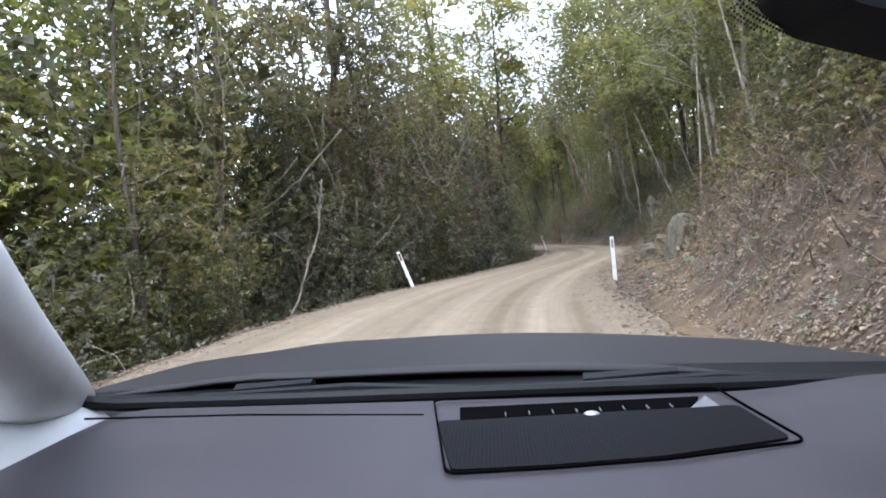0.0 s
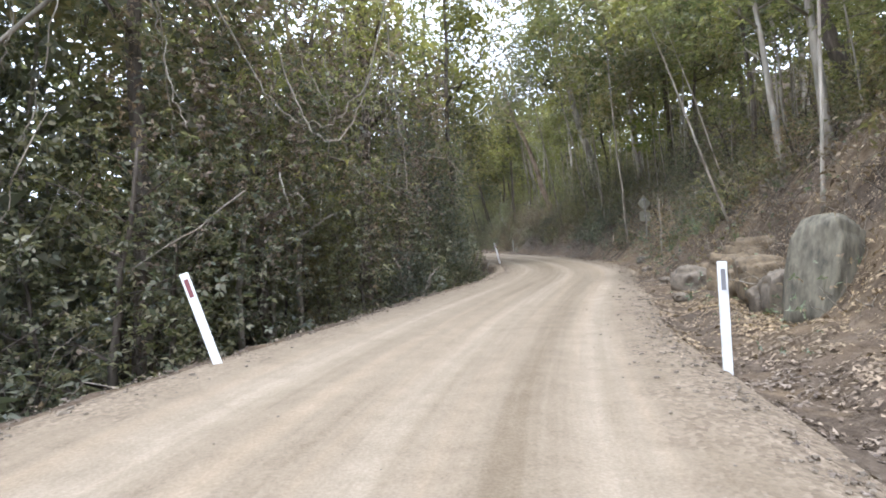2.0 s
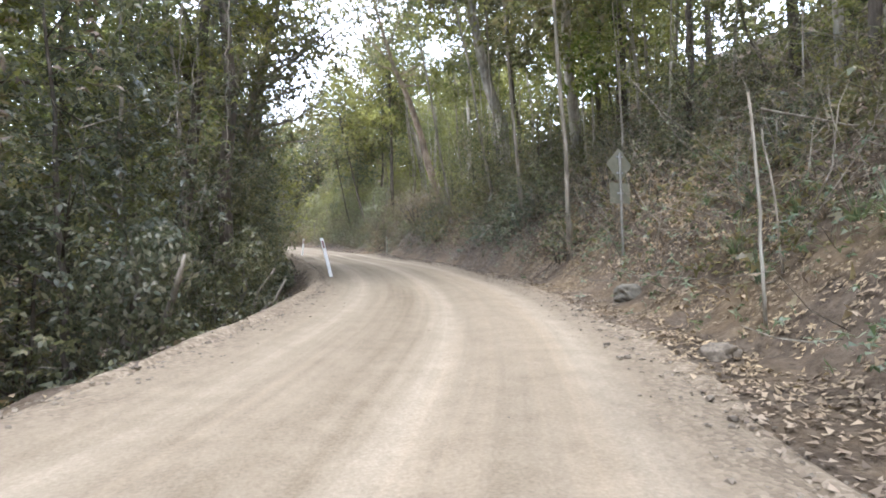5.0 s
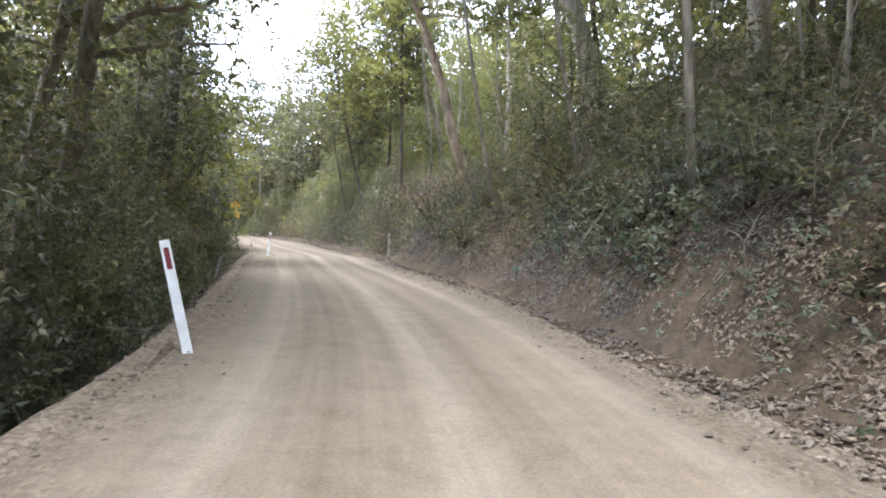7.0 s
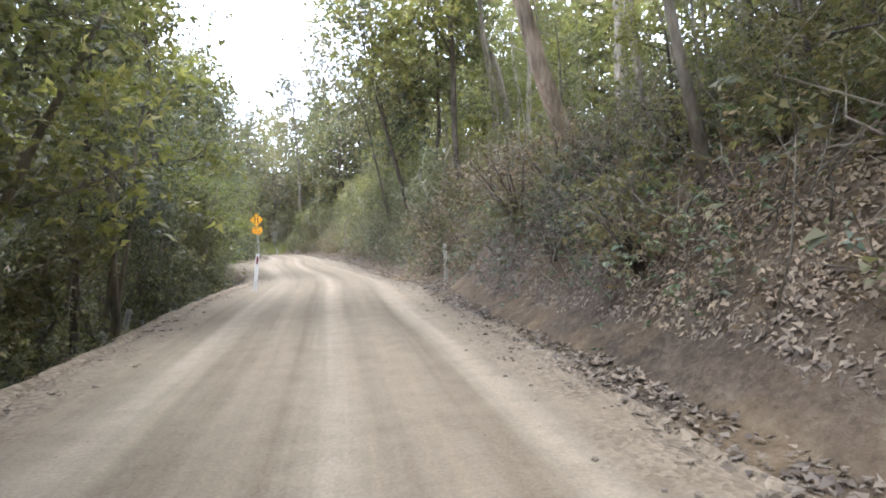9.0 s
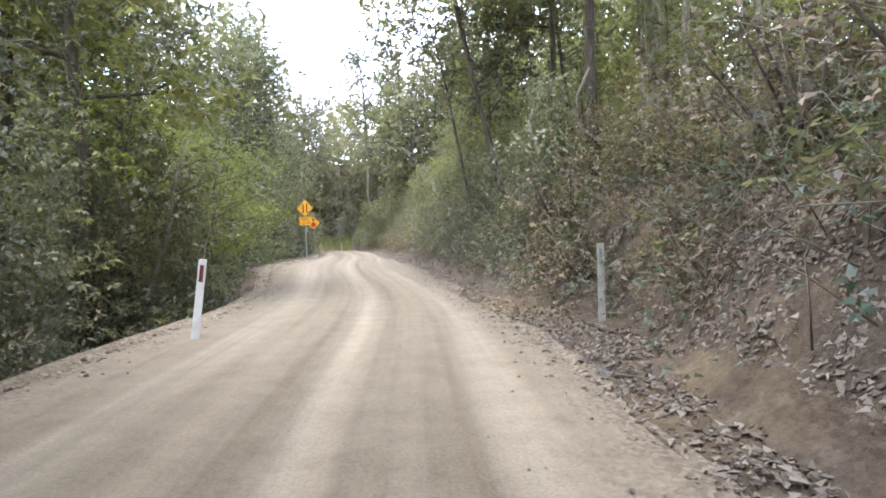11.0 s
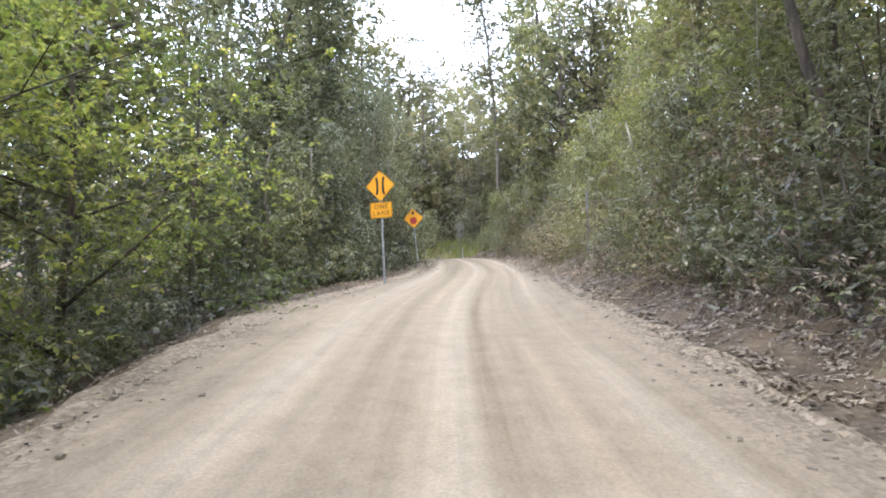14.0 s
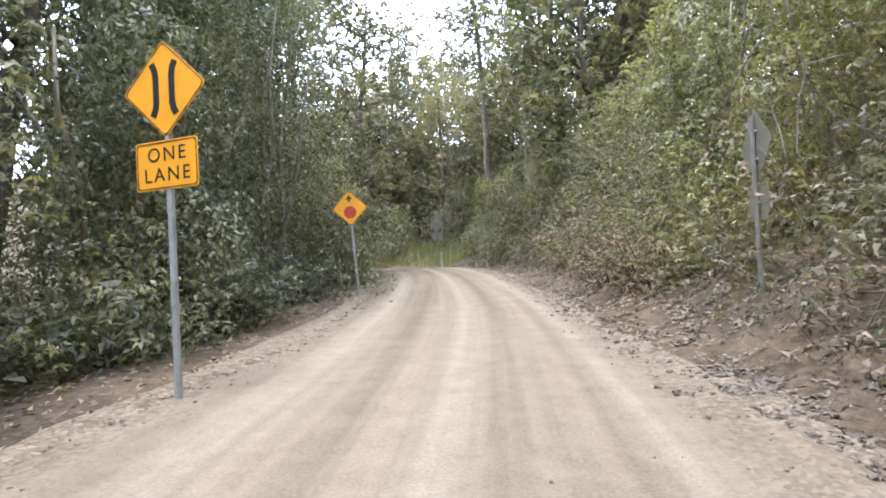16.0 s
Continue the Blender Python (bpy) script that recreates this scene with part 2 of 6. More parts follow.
POST_WORN = plain_material("post_worn", (0.42, 0.39, 0.32), 0.7, 0, 0.4, 5)
REFLECT_RED = plain_material("reflector_red", (0.16, 0.035, 0.03), 0.3)
REFLECT_GREY = plain_material("reflector_grey", (0.22, 0.21, 0.2), 0.3)
SIGN_YELLOW = plain_material("sign_yellow", (0.80, 0.36, 0.006), 0.55, 0, 0.12, 3)
SIGN_BLACK = plain_material("sign_black", (0.02, 0.018, 0.018), 0.5)
SIGN_RED = plain_material("sign_red", (0.42, 0.05, 0.03), 0.45)
SIGN_BACK = plain_material("sign_back", (0.16, 0.15, 0.1), 0.75, 0.0)
POLE_DULL = plain_material("dull_steel", (0.2, 0.185, 0.15), 0.75, 0.1, 0.3, 8)
STEEL = plain_material("galvanised_steel", (0.33, 0.33, 0.31), 0.6, 0.25, 0.3, 8)
WATER = plain_material("river_water", (0.10, 0.11, 0.09), 0.08, 0, 0.2, 0.5)

# ---- mesh helpers ----
def mesh_from(name, verts, faces, material, smooth=False):
    me = bpy.data.meshes.new(name)
    me.from_pydata(verts, [], faces)
    me.materials.append(material)
    if smooth:
        me.polygons.foreach_set("use_smooth", [True] * len(me.polygons))
    me.update()
    return me

def quads_mesh(name, corners, material):
    """corners: n x k x 3 array; one loose face of k corners each."""
    corners = np.asarray(corners, np.float32)
    n, k = corners.shape[:2]
    me = bpy.data.meshes.new(name)
    me.vertices.add(k * n)
    me.vertices.foreach_set("co", corners.ravel())
    me.loops.add(k * n)
    me.loops.foreach_set("vertex_index", np.arange(k * n, dtype=np.int32))
    me.polygons.add(n)
    me.polygons.foreach_set("loop_start", np.arange(0, k * n, k, dtype=np.int32))
    me.materials.append(material)
    me.update(calc_edges=True)
    return me

def part(name, data, parent, label=""):
    """Links a mesh as one part under a thing or a part."""
    if isinstance(data, tuple):
        bm, material = data
        me = bpy.data.meshes.new(name)
        bm.to_mesh(me)
        bm.free()
        me.materials.append(material)
        data = me
    ob = new(name, data)
    ob.parent = parent
    return tagged(ob, label)

def thing(name, label, category, group="", kind=""):
    return tagged(new(name), label, category, group, kind)

def tube(points, radii, sides=7):
    """Verts and faces of a bent tapered tube."""
    pts = [Vector(p) for p in points]
    verts, faces = [], []
    side = Vector((1, 0, 0))
    for i, p in enumerate(pts):
        d = (pts[min(i + 1, len(pts) - 1)] - pts[max(i - 1, 0)]).normalized()
        side = (side - d * side.dot(d))
        side = side.normalized() if side.length > 1e-4 else d.orthogonal().normalized()
        up = d.cross(side)
        for k in range(sides):
            a = 2 * math.pi * k / sides
            verts.append(p + (side * math.cos(a) + up * math.sin(a)) * radii[i])
    for i in range(len(pts) - 1):
        for k in range(sides):
            a, b = i * sides + k, i * sides + (k + 1) % sides
            faces.append((a, b, b + sides, a + sides))
    faces.append(tuple(range(sides))[::-1])
    faces.append(tuple((len(pts) - 1) * sides + k for k in range(sides)))
    return verts, faces

def joined(tubes):
    verts, faces = [], []
    for v, f in tubes:
        o = len(verts)
        verts += v
        faces += [tuple(i + o for i in q) for q in f]
    return verts, faces

def wander(rng, start, end, steps, wobble):
    start, end = np.array(start, float), np.array(end, float)
    pts = [start + (end - start) * i / steps for i in range(steps + 1)]
    drift = np.zeros(3)
    for i in range(1, steps + 1):
        drift = drift * 0.7 + rng.normal(0, wobble, 3)
        pts[i] = pts[i] + drift * min(1, i / 2)
    return pts

def leaves(rng, centres, spread, per, size, droop=0.3, slim=0.45, full=False, whorl=5):
    """Leaf blades in small whorls round clump centres: corners of pointed quads, or of three-cornered blades for what stays farther off."""
    centres, spread = np.asarray(centres, float), np.asarray(spread, float)
    sprays = max(1, per // whorl)
    m = len(centres) * sprays
    c = np.repeat(centres, sprays, 0) + rng.normal(0, 1, (m, 3)) * np.repeat(spread, sprays, 0)
    face = rng.normal(0, 0.5, (m, 3)) + (0, 0, 1)
    face /= np.linalg.norm(face, axis=1, keepdims=True)
    u = np.cross(face, rng.normal(0, 1, (m, 3)))
    u /= np.linalg.norm(u, axis=1, keepdims=True) + 1e-6
    v = np.cross(face, u)
    c, face, u, v = (np.repeat(a, whorl, 0) for a in (c, face, u, v))
    n = len(c)
    turn = (np.tile(np.arange(whorl), m) * 2 * math.pi / whorl + rng.normal(0, 0.45, n))[:, None]
    axis = u * np.cos(turn) + v * np.sin(turn) - face * rng.uniform(-0.35, 0.75, (n, 1)) + rng.normal(0, 0.15, (n, 3)) - np.array([0, 0, droop * 0.7])
    axis /= np.linalg.norm(axis, axis=1, keepdims=True)
    across = np.cross(axis, face + rng.normal(0, 0.25, (n, 3)))
    across /= np.linalg.norm(across, axis=1, keepdims=True) + 1e-6
    normal = np.cross(across, axis)
    ln = (size * rng.uniform(0.55, 1.35, n))[:, None]
    w = ln * slim * 0.5
    base, tip = c + axis * ln * 0.12, c + axis * ln * 1.1
    mid = c + axis * ln * 0.52 + normal * ln * 0.07
    if full:
        return np.stack([base, mid + across * w, tip, mid - across * w], 1)
    low = c + axis * ln * rng.uniform(0.15, 0.45, n)[:, None]
    return np.stack([low + across * w * 1.05, tip, low - axis * ln * 0.1 - across * w * 1.05], 1)

# ---- lie of the land ----
# Road: x, y of the middle, half width.
LANE = [(-1.6, -60, 3.0), (-1.3, -20, 3.0), (-1.1, -5, 3.0), (-1.08, 4, 2.82), (0.1, 11, 2.64), (1.82, 15.5, 2.28), (3.7, 20, 2.25), (6.1, 24.5,
        2.14), (7.89, 29, 2.15), (9.02, 35, 2.1), (9.21, 41, 2.24), (9.22, 45, 2.28), (9.05, 49, 2.33), (9.04, 54, 2.31), (9.16, 57, 2.04), (8.62, 61,
        2.13), (7.6, 67, 2.55), (6.91, 70.5, 2.53), (6.79, 75, 2.21), (6.58, 78, 1.89), (6.13, 82, 1.85), (5.39, 86, 1.98), (4.67, 90, 2.0), (3.07,
        96, 2.21), (0.0, 101, 2.7), (-5, 104.5, 2.6), (-12, 106, 2.5), (-30, 106, 2.5), (-70, 104, 2.5)]
# Height of the road by distance along y up to the last bend.
RISE_Y = [-60, 0.3, 4.8, 8.8, 13, 17, 19, 30, 35, 39, 49, 54, 59, 64, 69, 71, 96, 140]
RISE_Z = [-3.6, 0, 0.32, 0.6, 0.85, 1.05, 1.15, 1.8, 2.1, 2.38, 2.93, 3.25, 3.5, 3.82, 4.18, 4.34, 5.8, 6.6]

def smooth_lane():
    p = np.array(LANE, float)
    d = np.r_[0, np.cumsum(np.hypot(*np.diff(p[:, :2], axis=0).T))]
    s = np.arange(0, d[-1], 0.5)
    out = np.stack([np.interp(s, d, p[:, k]) for k in range(3)], 1)
    kernel = np.hanning(11) / np.hanning(11).sum()
    pad = np.concatenate([np.repeat(out[:1], 5, 0), out, np.repeat(out[-1:], 5, 0)])
    out = np.stack([np.convolve(pad[:, k], kernel, "valid") for k in range(3)], 1)
    wide = np.hanning(27) / np.hanning(27).sum()
    for k in (0, 1):
        out[:, k] = np.convolve(np.r_[out[0, k] + (out[1, k] - out[0, k]) * np.arange(-13, 0), out[:, k], out[-1, k] + (out[-1, k] - out[-2, k]) * np.arange(1, 14)], wide, "valid")
    ahead = np.gradient(out[:, :2], axis=0)
    ahead /= np.linalg.norm(ahead, axis=1, keepdims=True)
    return s, out, ahead

LS, LP, LA = smooth_lane()
LZ = np.interp(LP[:, 1], RISE_Y, RISE_Z)
LZ = np.where(LS > LS[np.argmin(np.abs(LP[:, 1] - 98))], np.maximum.accumulate(LZ), LZ)

def lane_at(x, y):
    """For arrays of places: index of the nearest point of the lane, and the offset to its right."""
    x, y = np.asarray(x, float), np.asarray(y, float)
    idx = np.empty(x.shape, int)
    flat_x, flat_y, flat_i = x.ravel(), y.ravel(), idx.ravel()
    for a in range(0, len(flat_x), 4000):
        dx = flat_x[a:a + 4000, None] - LP[None, :, 0]
        dy = flat_y[a:a + 4000, None] - LP[None, :, 1]
        flat_i[a:a + 4000] = np.argmin(dx * dx + dy * dy, 1)
    idx = flat_i.reshape(x.shape)
    ox, oy = x - LP[idx, 0], y - LP[idx, 1]
    u = ox * LA[idx, 1] - oy * LA[idx, 0]
    far = np.hypot(ox, oy)
    return idx, np.where(far > np.abs(u), np.sign(u) * far, u)

def lumps(x, y, scale, seed=0.0):
    """Cheap smooth noise in -1..1."""
    a = np.sin(x / scale * 1.7 + seed) * np.cos(y / scale * 1.3 + seed * 2.1)
    b = np.sin((x + y) / scale * 2.9 + seed * 3.3) * np.cos((x - y) / scale * 3.7 + seed)
    c = np.sin(x / scale * 6.1 - y / scale * 4.3 + seed * 5.0)
    return 0.5 * a + 0.32 * b + 0.18 * c

def ground_z(x, y):
    x, y = np.asarray(x, float), np.asarray(y, float)
    i, u = lane_at(x, y)
    w, ly = LP[i, 2], LP[i, 1]
    z = LZ[i]
    cant = np.interp(ly, [-20, 0, 14, 26, 40], [0, 0.03, 0.04, 0.02, 0])
    z = z - cant * np.clip(u, -w - 0.5, w + 0.5)
    r = np.maximum(u - w, 0)
    toe = np.interp(ly, [0, 8, 12, 15, 17, 21, 25, 32, 38, 58, 64], [0.9, 1.0, 1.4, 1.85, 1.8, 1.7, 0.85, 0.6, 0.5, 0.6, 0.6])
    run = np.interp(ly, [0, 20, 26, 32, 38, 58, 66], [2.6, 2.0, 2.2, 2.0, 1.5, 1.6, 2.4])
    rise = np.interp(ly, [0, 12, 20, 25, 31, 38, 50, 58, 66], [2.5, 2.7, 2.7, 2.0, 1.7, 1.9, 1.9, 1.7, 1.1])
    toe = toe + 0.65 * np.exp(-((ly - 54.5) / 2.2) ** 2)
    rough = lumps(x, y, 1.6, 1.0) * 0.16 + lumps(x, y, 0.55, 4.0) * 0.07
    rr = np.clip((r - toe) / run, 0, 1)
    cut = rise * (rr * 0.75 + 0.25 * rr * rr * (3 - 2 * rr))
    beyond = np.maximum(r - toe - run, 0)
    z = z - np.interp(ly, [2, 6, 18, 24], [0, 0.2, 0.2, 0]) * np.exp(-((r - 0.6) / 0.4) ** 2)
    z = z + np.clip(r, 0, 1) * 0.06 + cut + np.minimum(beyond, 40) * np.interp(ly, [0, 30, 60, 70], [0.48, 0.55, 0.5, 0.4])
    z = z + rough * np.clip(r * 0.9, 0, 1.3) + lumps(x, y, 7.0, 2.0) * np.clip(beyond / 6, 0, 1) * 0.9
    l = np.maximum(-u - w, 0)
    lip = np.interp(ly, [0, 22, 30, 44, 58, 66, 72, 76], [0.4, 0.3, 0.25, 0.25, 0.25, 0.3, 0.9, 1.3])
    fall = np.interp(ly, [0, 30, 50, 62, 72, 90], [0.8, 0.85, 0.8, 0.6, 0.2, 0.1])
    deep = np.interp(ly, [0, 30, 50, 62, 72, 90], [11, 11, 9, 6, 2, 2])
    z = z + 0.02 * np.exp(-((l - 0.2) / 0.18) ** 2) * (l > 0)
    z = z - np.minimum(np.maximum(l - lip, 0) * fall, deep) + lumps(x, y, 5.0, 6.0) * np.clip((l - 1) / 5, 0, 1) * 0.6
    z = z + lumps(x, y, 1.2, 3.0) * 0.05 * np.clip(l, 0, 1)
    on = (r <= 0) & (l <= 0)
    return np.where(on, z - 0.03 - 0.15 * np.clip((w - np.abs(u)) / 0.8, 0, 1), z)

def gz(x, y):
    return float(ground_z(np.array([x]), np.array([y]))[0])

def beside(s_y, off):
    """Place off metres beyond the road's edge (+ right, - left), at the lane point whose y is s_y."""
    k = int(np.argmin(np.abs(LP[:, 1] - s_y) + (LS > 175) * 50))
    side = 1 if off > 0 else -1
    d = side * LP[k, 2] + off
    return float(LP[k, 0] + LA[k, 1] * d), float(LP[k, 1] - LA[k, 0] * d)

# ---- ground and road ----
def axis_steps(fine_a, fine_b, fine, far_a, far_b):
    mid = list(np.arange(fine_a, fine_b + 1e-6, fine))
    lo, hi, step = [], [], fine
    p = fine_a
    while p > far_a:
        step *= 1.25
        p -= step
        lo.append(p)
    p, step = fine_b, fine
    while p < far_b:
        step *= 1.25
        p += step
        hi.append(p)
    return np.array(lo[::-1] + mid + hi)

def build_ground():
    xs = axis_steps(-10, 19, 0.42, -900, 900)
    ys = axis_steps(-2, 104, 0.42, -900, 1500)
    gx, gy = np.meshgrid(xs, ys)
    z = ground_z(gx, gy)
    nx, ny = len(xs), len(ys)
    verts = np.stack([gx, gy, z], -1).reshape(-1, 3)
    a = (np.arange(ny - 1)[:, None] * nx + np.arange(nx - 1)[None]).ravel()
    quads = np.stack([a, a + 1, a + 1 + nx, a + nx], 1)
    me = mesh_from("ground", verts.tolist(), quads.tolist(), EARTH, True)
    tagged(new("ground", me), "brown leaf-strewn hillside cut by the track", "ground", kind="structure")

def build_road():
    cols = np.array([-1.12, -1.05, -0.95, -0.8, -0.6, -0.45, -0.3, -0.15, 0, 0.15, 0.3, 0.45, 0.6, 0.8, 0.95, 1.05, 1.12])
    verts, uv, faces = [], [], []
    n = len(cols)
    for k in range(len(LS)):
        w, (ax, ay) = LP[k, 2], LA[k]
        for c in cols:
            o = c * w + 0.12 * lumps(np.array(LS[k]), np.array(c * 3), 1.7, 2.0) * (abs(c) > 0.9)
            x, y = LP[k, 0] + ay * o, LP[k, 1] - ax * o
            cant = float(np.interp(LP[k, 1], [-20, 0, 14, 26, 40], [0, 0.03, 0.04, 0.02, 0]))
            rut = -0.035 * (math.exp(-((o - 0.2) / 0.28) ** 2) + math.exp(-((o - 1.55) / 0.28) ** 2) + 0.6 * math.exp(-((o + 1.2) / 0.3) ** 2))
            edge = -0.09 * max(0, abs(c) - 1.0) / 0.12
            verts.append((x, y, LZ[k] - cant * min(max(o, -w - 0.5), w + 0.5) + 0.02 + rut + edge + 0.012 * float(lumps(np.array(x), np.array(y), 0.9, 1.0))))
            uv.append((o, LS[k]))
    for k in range(len(LS) - 1):
        for c in range(n - 1):
            a = k * n + c
            faces.append((a, a + 1, a + 1 + n, a + n))
    me = mesh_from("road", verts, faces, ROAD, True)
    layer = me.uv_layers.new(name="lane")
    ids = np.empty(len(me.loops), np.int32)
    me.loops.foreach_get("vertex_index", ids)
    layer.data.foreach_set("uv", np.array(uv, np.float32)[ids].ravel())
    layer = me.uv_layers.new(name="across")
    layer.data.foreach_set("uv", np.array([(abs(c), 0) for _ in LS for c in cols], np.float32)[ids].ravel())
    tagged(new("road", me), "pale packed gravel mountain road with wheel tracks", "road", kind="structure")

def build_verge(side, y0, y1, wide, label):
    """A strip of thrown gravel over the ground beside the road, with an uneven outer edge."""
    cols = np.linspace(0, 1, 6)
    ks = [k for k in range(len(LS)) if y0 <= LP[k, 1] <= y1 and LS[k] < 175]
    verts, faces = [], []
    for k in ks:
        edge = wide * (0.75 + 0.5 * float(lumps(np.array(LS[k]), np.array(3.0 * side), 1.9, 5.0))) * min(1.0, (LP[k, 1] - y0) / 3 + 0.15, (y1 - LP[k, 1]) / 3 + 0.15)
        for c in cols:
            d = side * (LP[k, 2] - 0.12 + c * edge)
            x, y = LP[k, 0] + LA[k, 1] * d, LP[k, 1] - LA[k, 0] * d
            z = max(gz(x, y), float(ground_z(np.array([x]), np.array([y]))[0]))
            verts.append((x, y, z + 0.025 - 0.04 * c ** 6 + 0.012 * float(lumps(np.array(x), np.array(y), 0.35, 2.0))))
    for a in range(len(ks) - 1):
        for c in range(5):
            i = a * 6 + c
            faces.append((i, i + 1, i + 7, i + 6))
    tagged(new("verge", mesh_from("verge", verts, faces, VERGE, True)), label, "verge", kind="structure")

build_ground()
build_road()
build_verge(-1, 24, 66, 0.7, "grey-brown gravel verge beside the drop")
build_verge(-1, 64, 95, 0.9, "gravel verge under the thicket")
build_verge(1, 8, 58, 0.42, "gravel washed to the foot of the bank")
build_verge(1, 58, 96, 0.5, "gravel verge below the vines")
river = mesh_from("river", [(-400, -300, -9.4), (-16, -300, -9.4), (-16, 60, -9.4), (-400, 60, -9.4)], [(0, 1, 2, 3)], WATER)
tagged(new("water", river), "still pale river far below the road", "river", kind="structure")

# ---- plants ----
def tree_parts(rng, h, r, lean, base, spread, limbs, clumps, per, leaf, bark, foliage, droop=0.35, top=0.25, sides=8, clump_size=0.42, slim=0.6, full=False):
    """Trunk mesh with limbs, crown mesh of blades gathered in clumps at the limbs' ends."""
    tip = np.array([lean[0] * h, lean[1] * h, h])
    trunk = wander(rng, (0, 0, -0.4), tip, 9, r * 0.55)
    tubes = [tube(trunk, [r * (1.35 if i == 0 else 1) * (1 - 0.8 * i / 9) for i in range(10)], sides)]
    centres, sizes = [], []
    for k in range(limbs):
        f = base + (0.98 - base) * (k + rng.uniform(0, 0.9)) / limbs
        j = min(int(f * 9), 8)
        start = trunk[j] + (trunk[j + 1] - trunk[j]) * (f * 9 - j)
        turn = rng.uniform(0, 2 * math.pi)
        reach = spread * (1.0 - top * abs(f - 0.6) / 0.4) * rng.uniform(0.55, 1.1)
        end = start + np.array([math.cos(turn) * reach, math.sin(turn) * reach, reach * rng.uniform(0.1, 0.75)])
        path = wander(rng, start, end, 2, reach * 0.06)
        rr = max(0.012, r * (1 - 0.75 * f) * 0.5)
        tubes.append(tube(path, [rr * (1 - 0.75 * i / 2) for i in range(3)], 3))
        for q in range(clumps):
            g = rng.uniform(0.35, 1.05)
            at = path[0] + (path[-1] - path[0]) * g + rng.normal(0, reach * 0.16, 3)
            centres.append(at)
            sizes.append(np.array([1, 1, 0.7]) * clump_size * rng.uniform(0.6, 1.4))
            if q % 4 == 0:
                tubes.append(tube([path[1], at], [rr * 0.4, rr * 0.12], 3))
    v, f = joined(tubes)
    return mesh_from("trunk", [tuple(p) for p in v], f, bark, True), quads_mesh("crown", leaves(rng, centres, sizes, per, leaf, droop, slim, full), foliage)

def make_tree(name, label, category, group, meshes):
    ob = thing(name, label, category, group)
    part("trunk", meshes[0], ob)
    part("crown", meshes[1], ob)
    return ob

def shrub_parts(rng, h, wide, stems, per, leaf, foliage, bark, droop=0.25, slim=0.38, full=True):
    tubes, centres, sizes = [], [], []
    for k in range(stems):
        a, o = rng.uniform(0, 6.28), rng.uniform(0.1, 1) * wide
        end = (math.cos(a) * o, math.sin(a) * o, h * rng.uniform(0.35, 1.0) * (1 - 0.35 * o / wide))
        path = wander(rng, (math.cos(a) * 0.1, math.sin(a) * 0.1, -0.15), end, 2, 0.05)
        tubes.append(tube(path, [0.022, 0.014, 0.004], 3))
        for g in (0.45, 0.75, 1.0):
            centres.append(np.array(path[0]) + (np.array(path[-1]) - np.array(path[0])) * g)
            sizes.append(np.array([0.22, 0.22, 0.17]) * rng.uniform(0.7, 1.3) * max(0.6, wide))
    v, f = joined(tubes)
    return mesh_from("stems", [tuple(p) for p in v], f, bark, True), quads_mesh("foliage", leaves(rng, centres, sizes, per, leaf, droop, slim if full else 0.6, full), foliage)

def tuft_mesh(rng, blades, length, width, foliage):
    """Arching strap leaves from one root, in three bends each."""
    corners = []
    for k in range(blades):
        a, tilt = rng.uniform(0, 6.28), rng.uniform(0.15, 0.95)
        ln, w = length * rng.uniform(0.5, 1.1), width * rng.uniform(0.6, 1.2)
        d, side = np.array([math.cos(a), math.sin(a)]), np.array([-math.sin(a), math.cos(a), 0])
        prev, pw = np.array([0, 0, -0.05]), w
        for i in range(1, 5):
            t = i / 4
            p = np.array([*(d * ln * tilt * t), ln * (t * (1.15 - 0.3 * tilt) - 0.85 * tilt * t * t)])
            nw = w * (1 - t) ** 0.6 if i < 4 else 0.002
            corners.append([prev - side * pw, prev + side * pw, p + side * nw, p - side * nw])
            prev, pw = p, nw
    return quads_mesh("blades", np.array(corners), foliage)

R = np.random.default_rng(7)
def settled(x, y, scale=1.0, turn=None, tip=0.0, sink=0.0):
    m = pose(x, y, gz(x, y) - sink, R.normal(0, tip), R.normal(0, tip), R.uniform(0, 360) if turn is None else turn)
    return m @ Matrix.Diagonal((scale, scale, scale, 1))

def scatter(sources, places, lo, hi, tip=2.5, sink=0.05):
    """Puts sources in turn at the places; the first use of each moves the source itself."""
    used = set()
    for k, (x, y) in enumerate(places):
        ob = sources[int(R.integers(len(sources)))]
        m = settled(x, y, R.uniform(lo, hi), None, tip, sink)
        if ob.name in used:
            copy_thing(ob, m)
        else:
            ob.matrix_basis = m
            used.add(ob.name)
    for ob in sources:
        if ob.name not in used:
            for o in (*ob.children_recursive, ob):
                bpy.data.objects.remove(o)

# Room kept round signs and posts.
CLEAR = [(4.9, 73.6, 1.7), (4.67, 75.3, 0.9), (3.9, 82.2, 1.5), (3.7, 83.5, 0.8), (-0.8, 14.9, 1.0), (7.05, 36.1, 1.1), (7.4, 54.2, 1.0), (3.7, 13.7, 0.7), (12.4, 54.7, 0.9), (11.6, 29.9, 1.1), (10.0, 77.5, 1.1)]

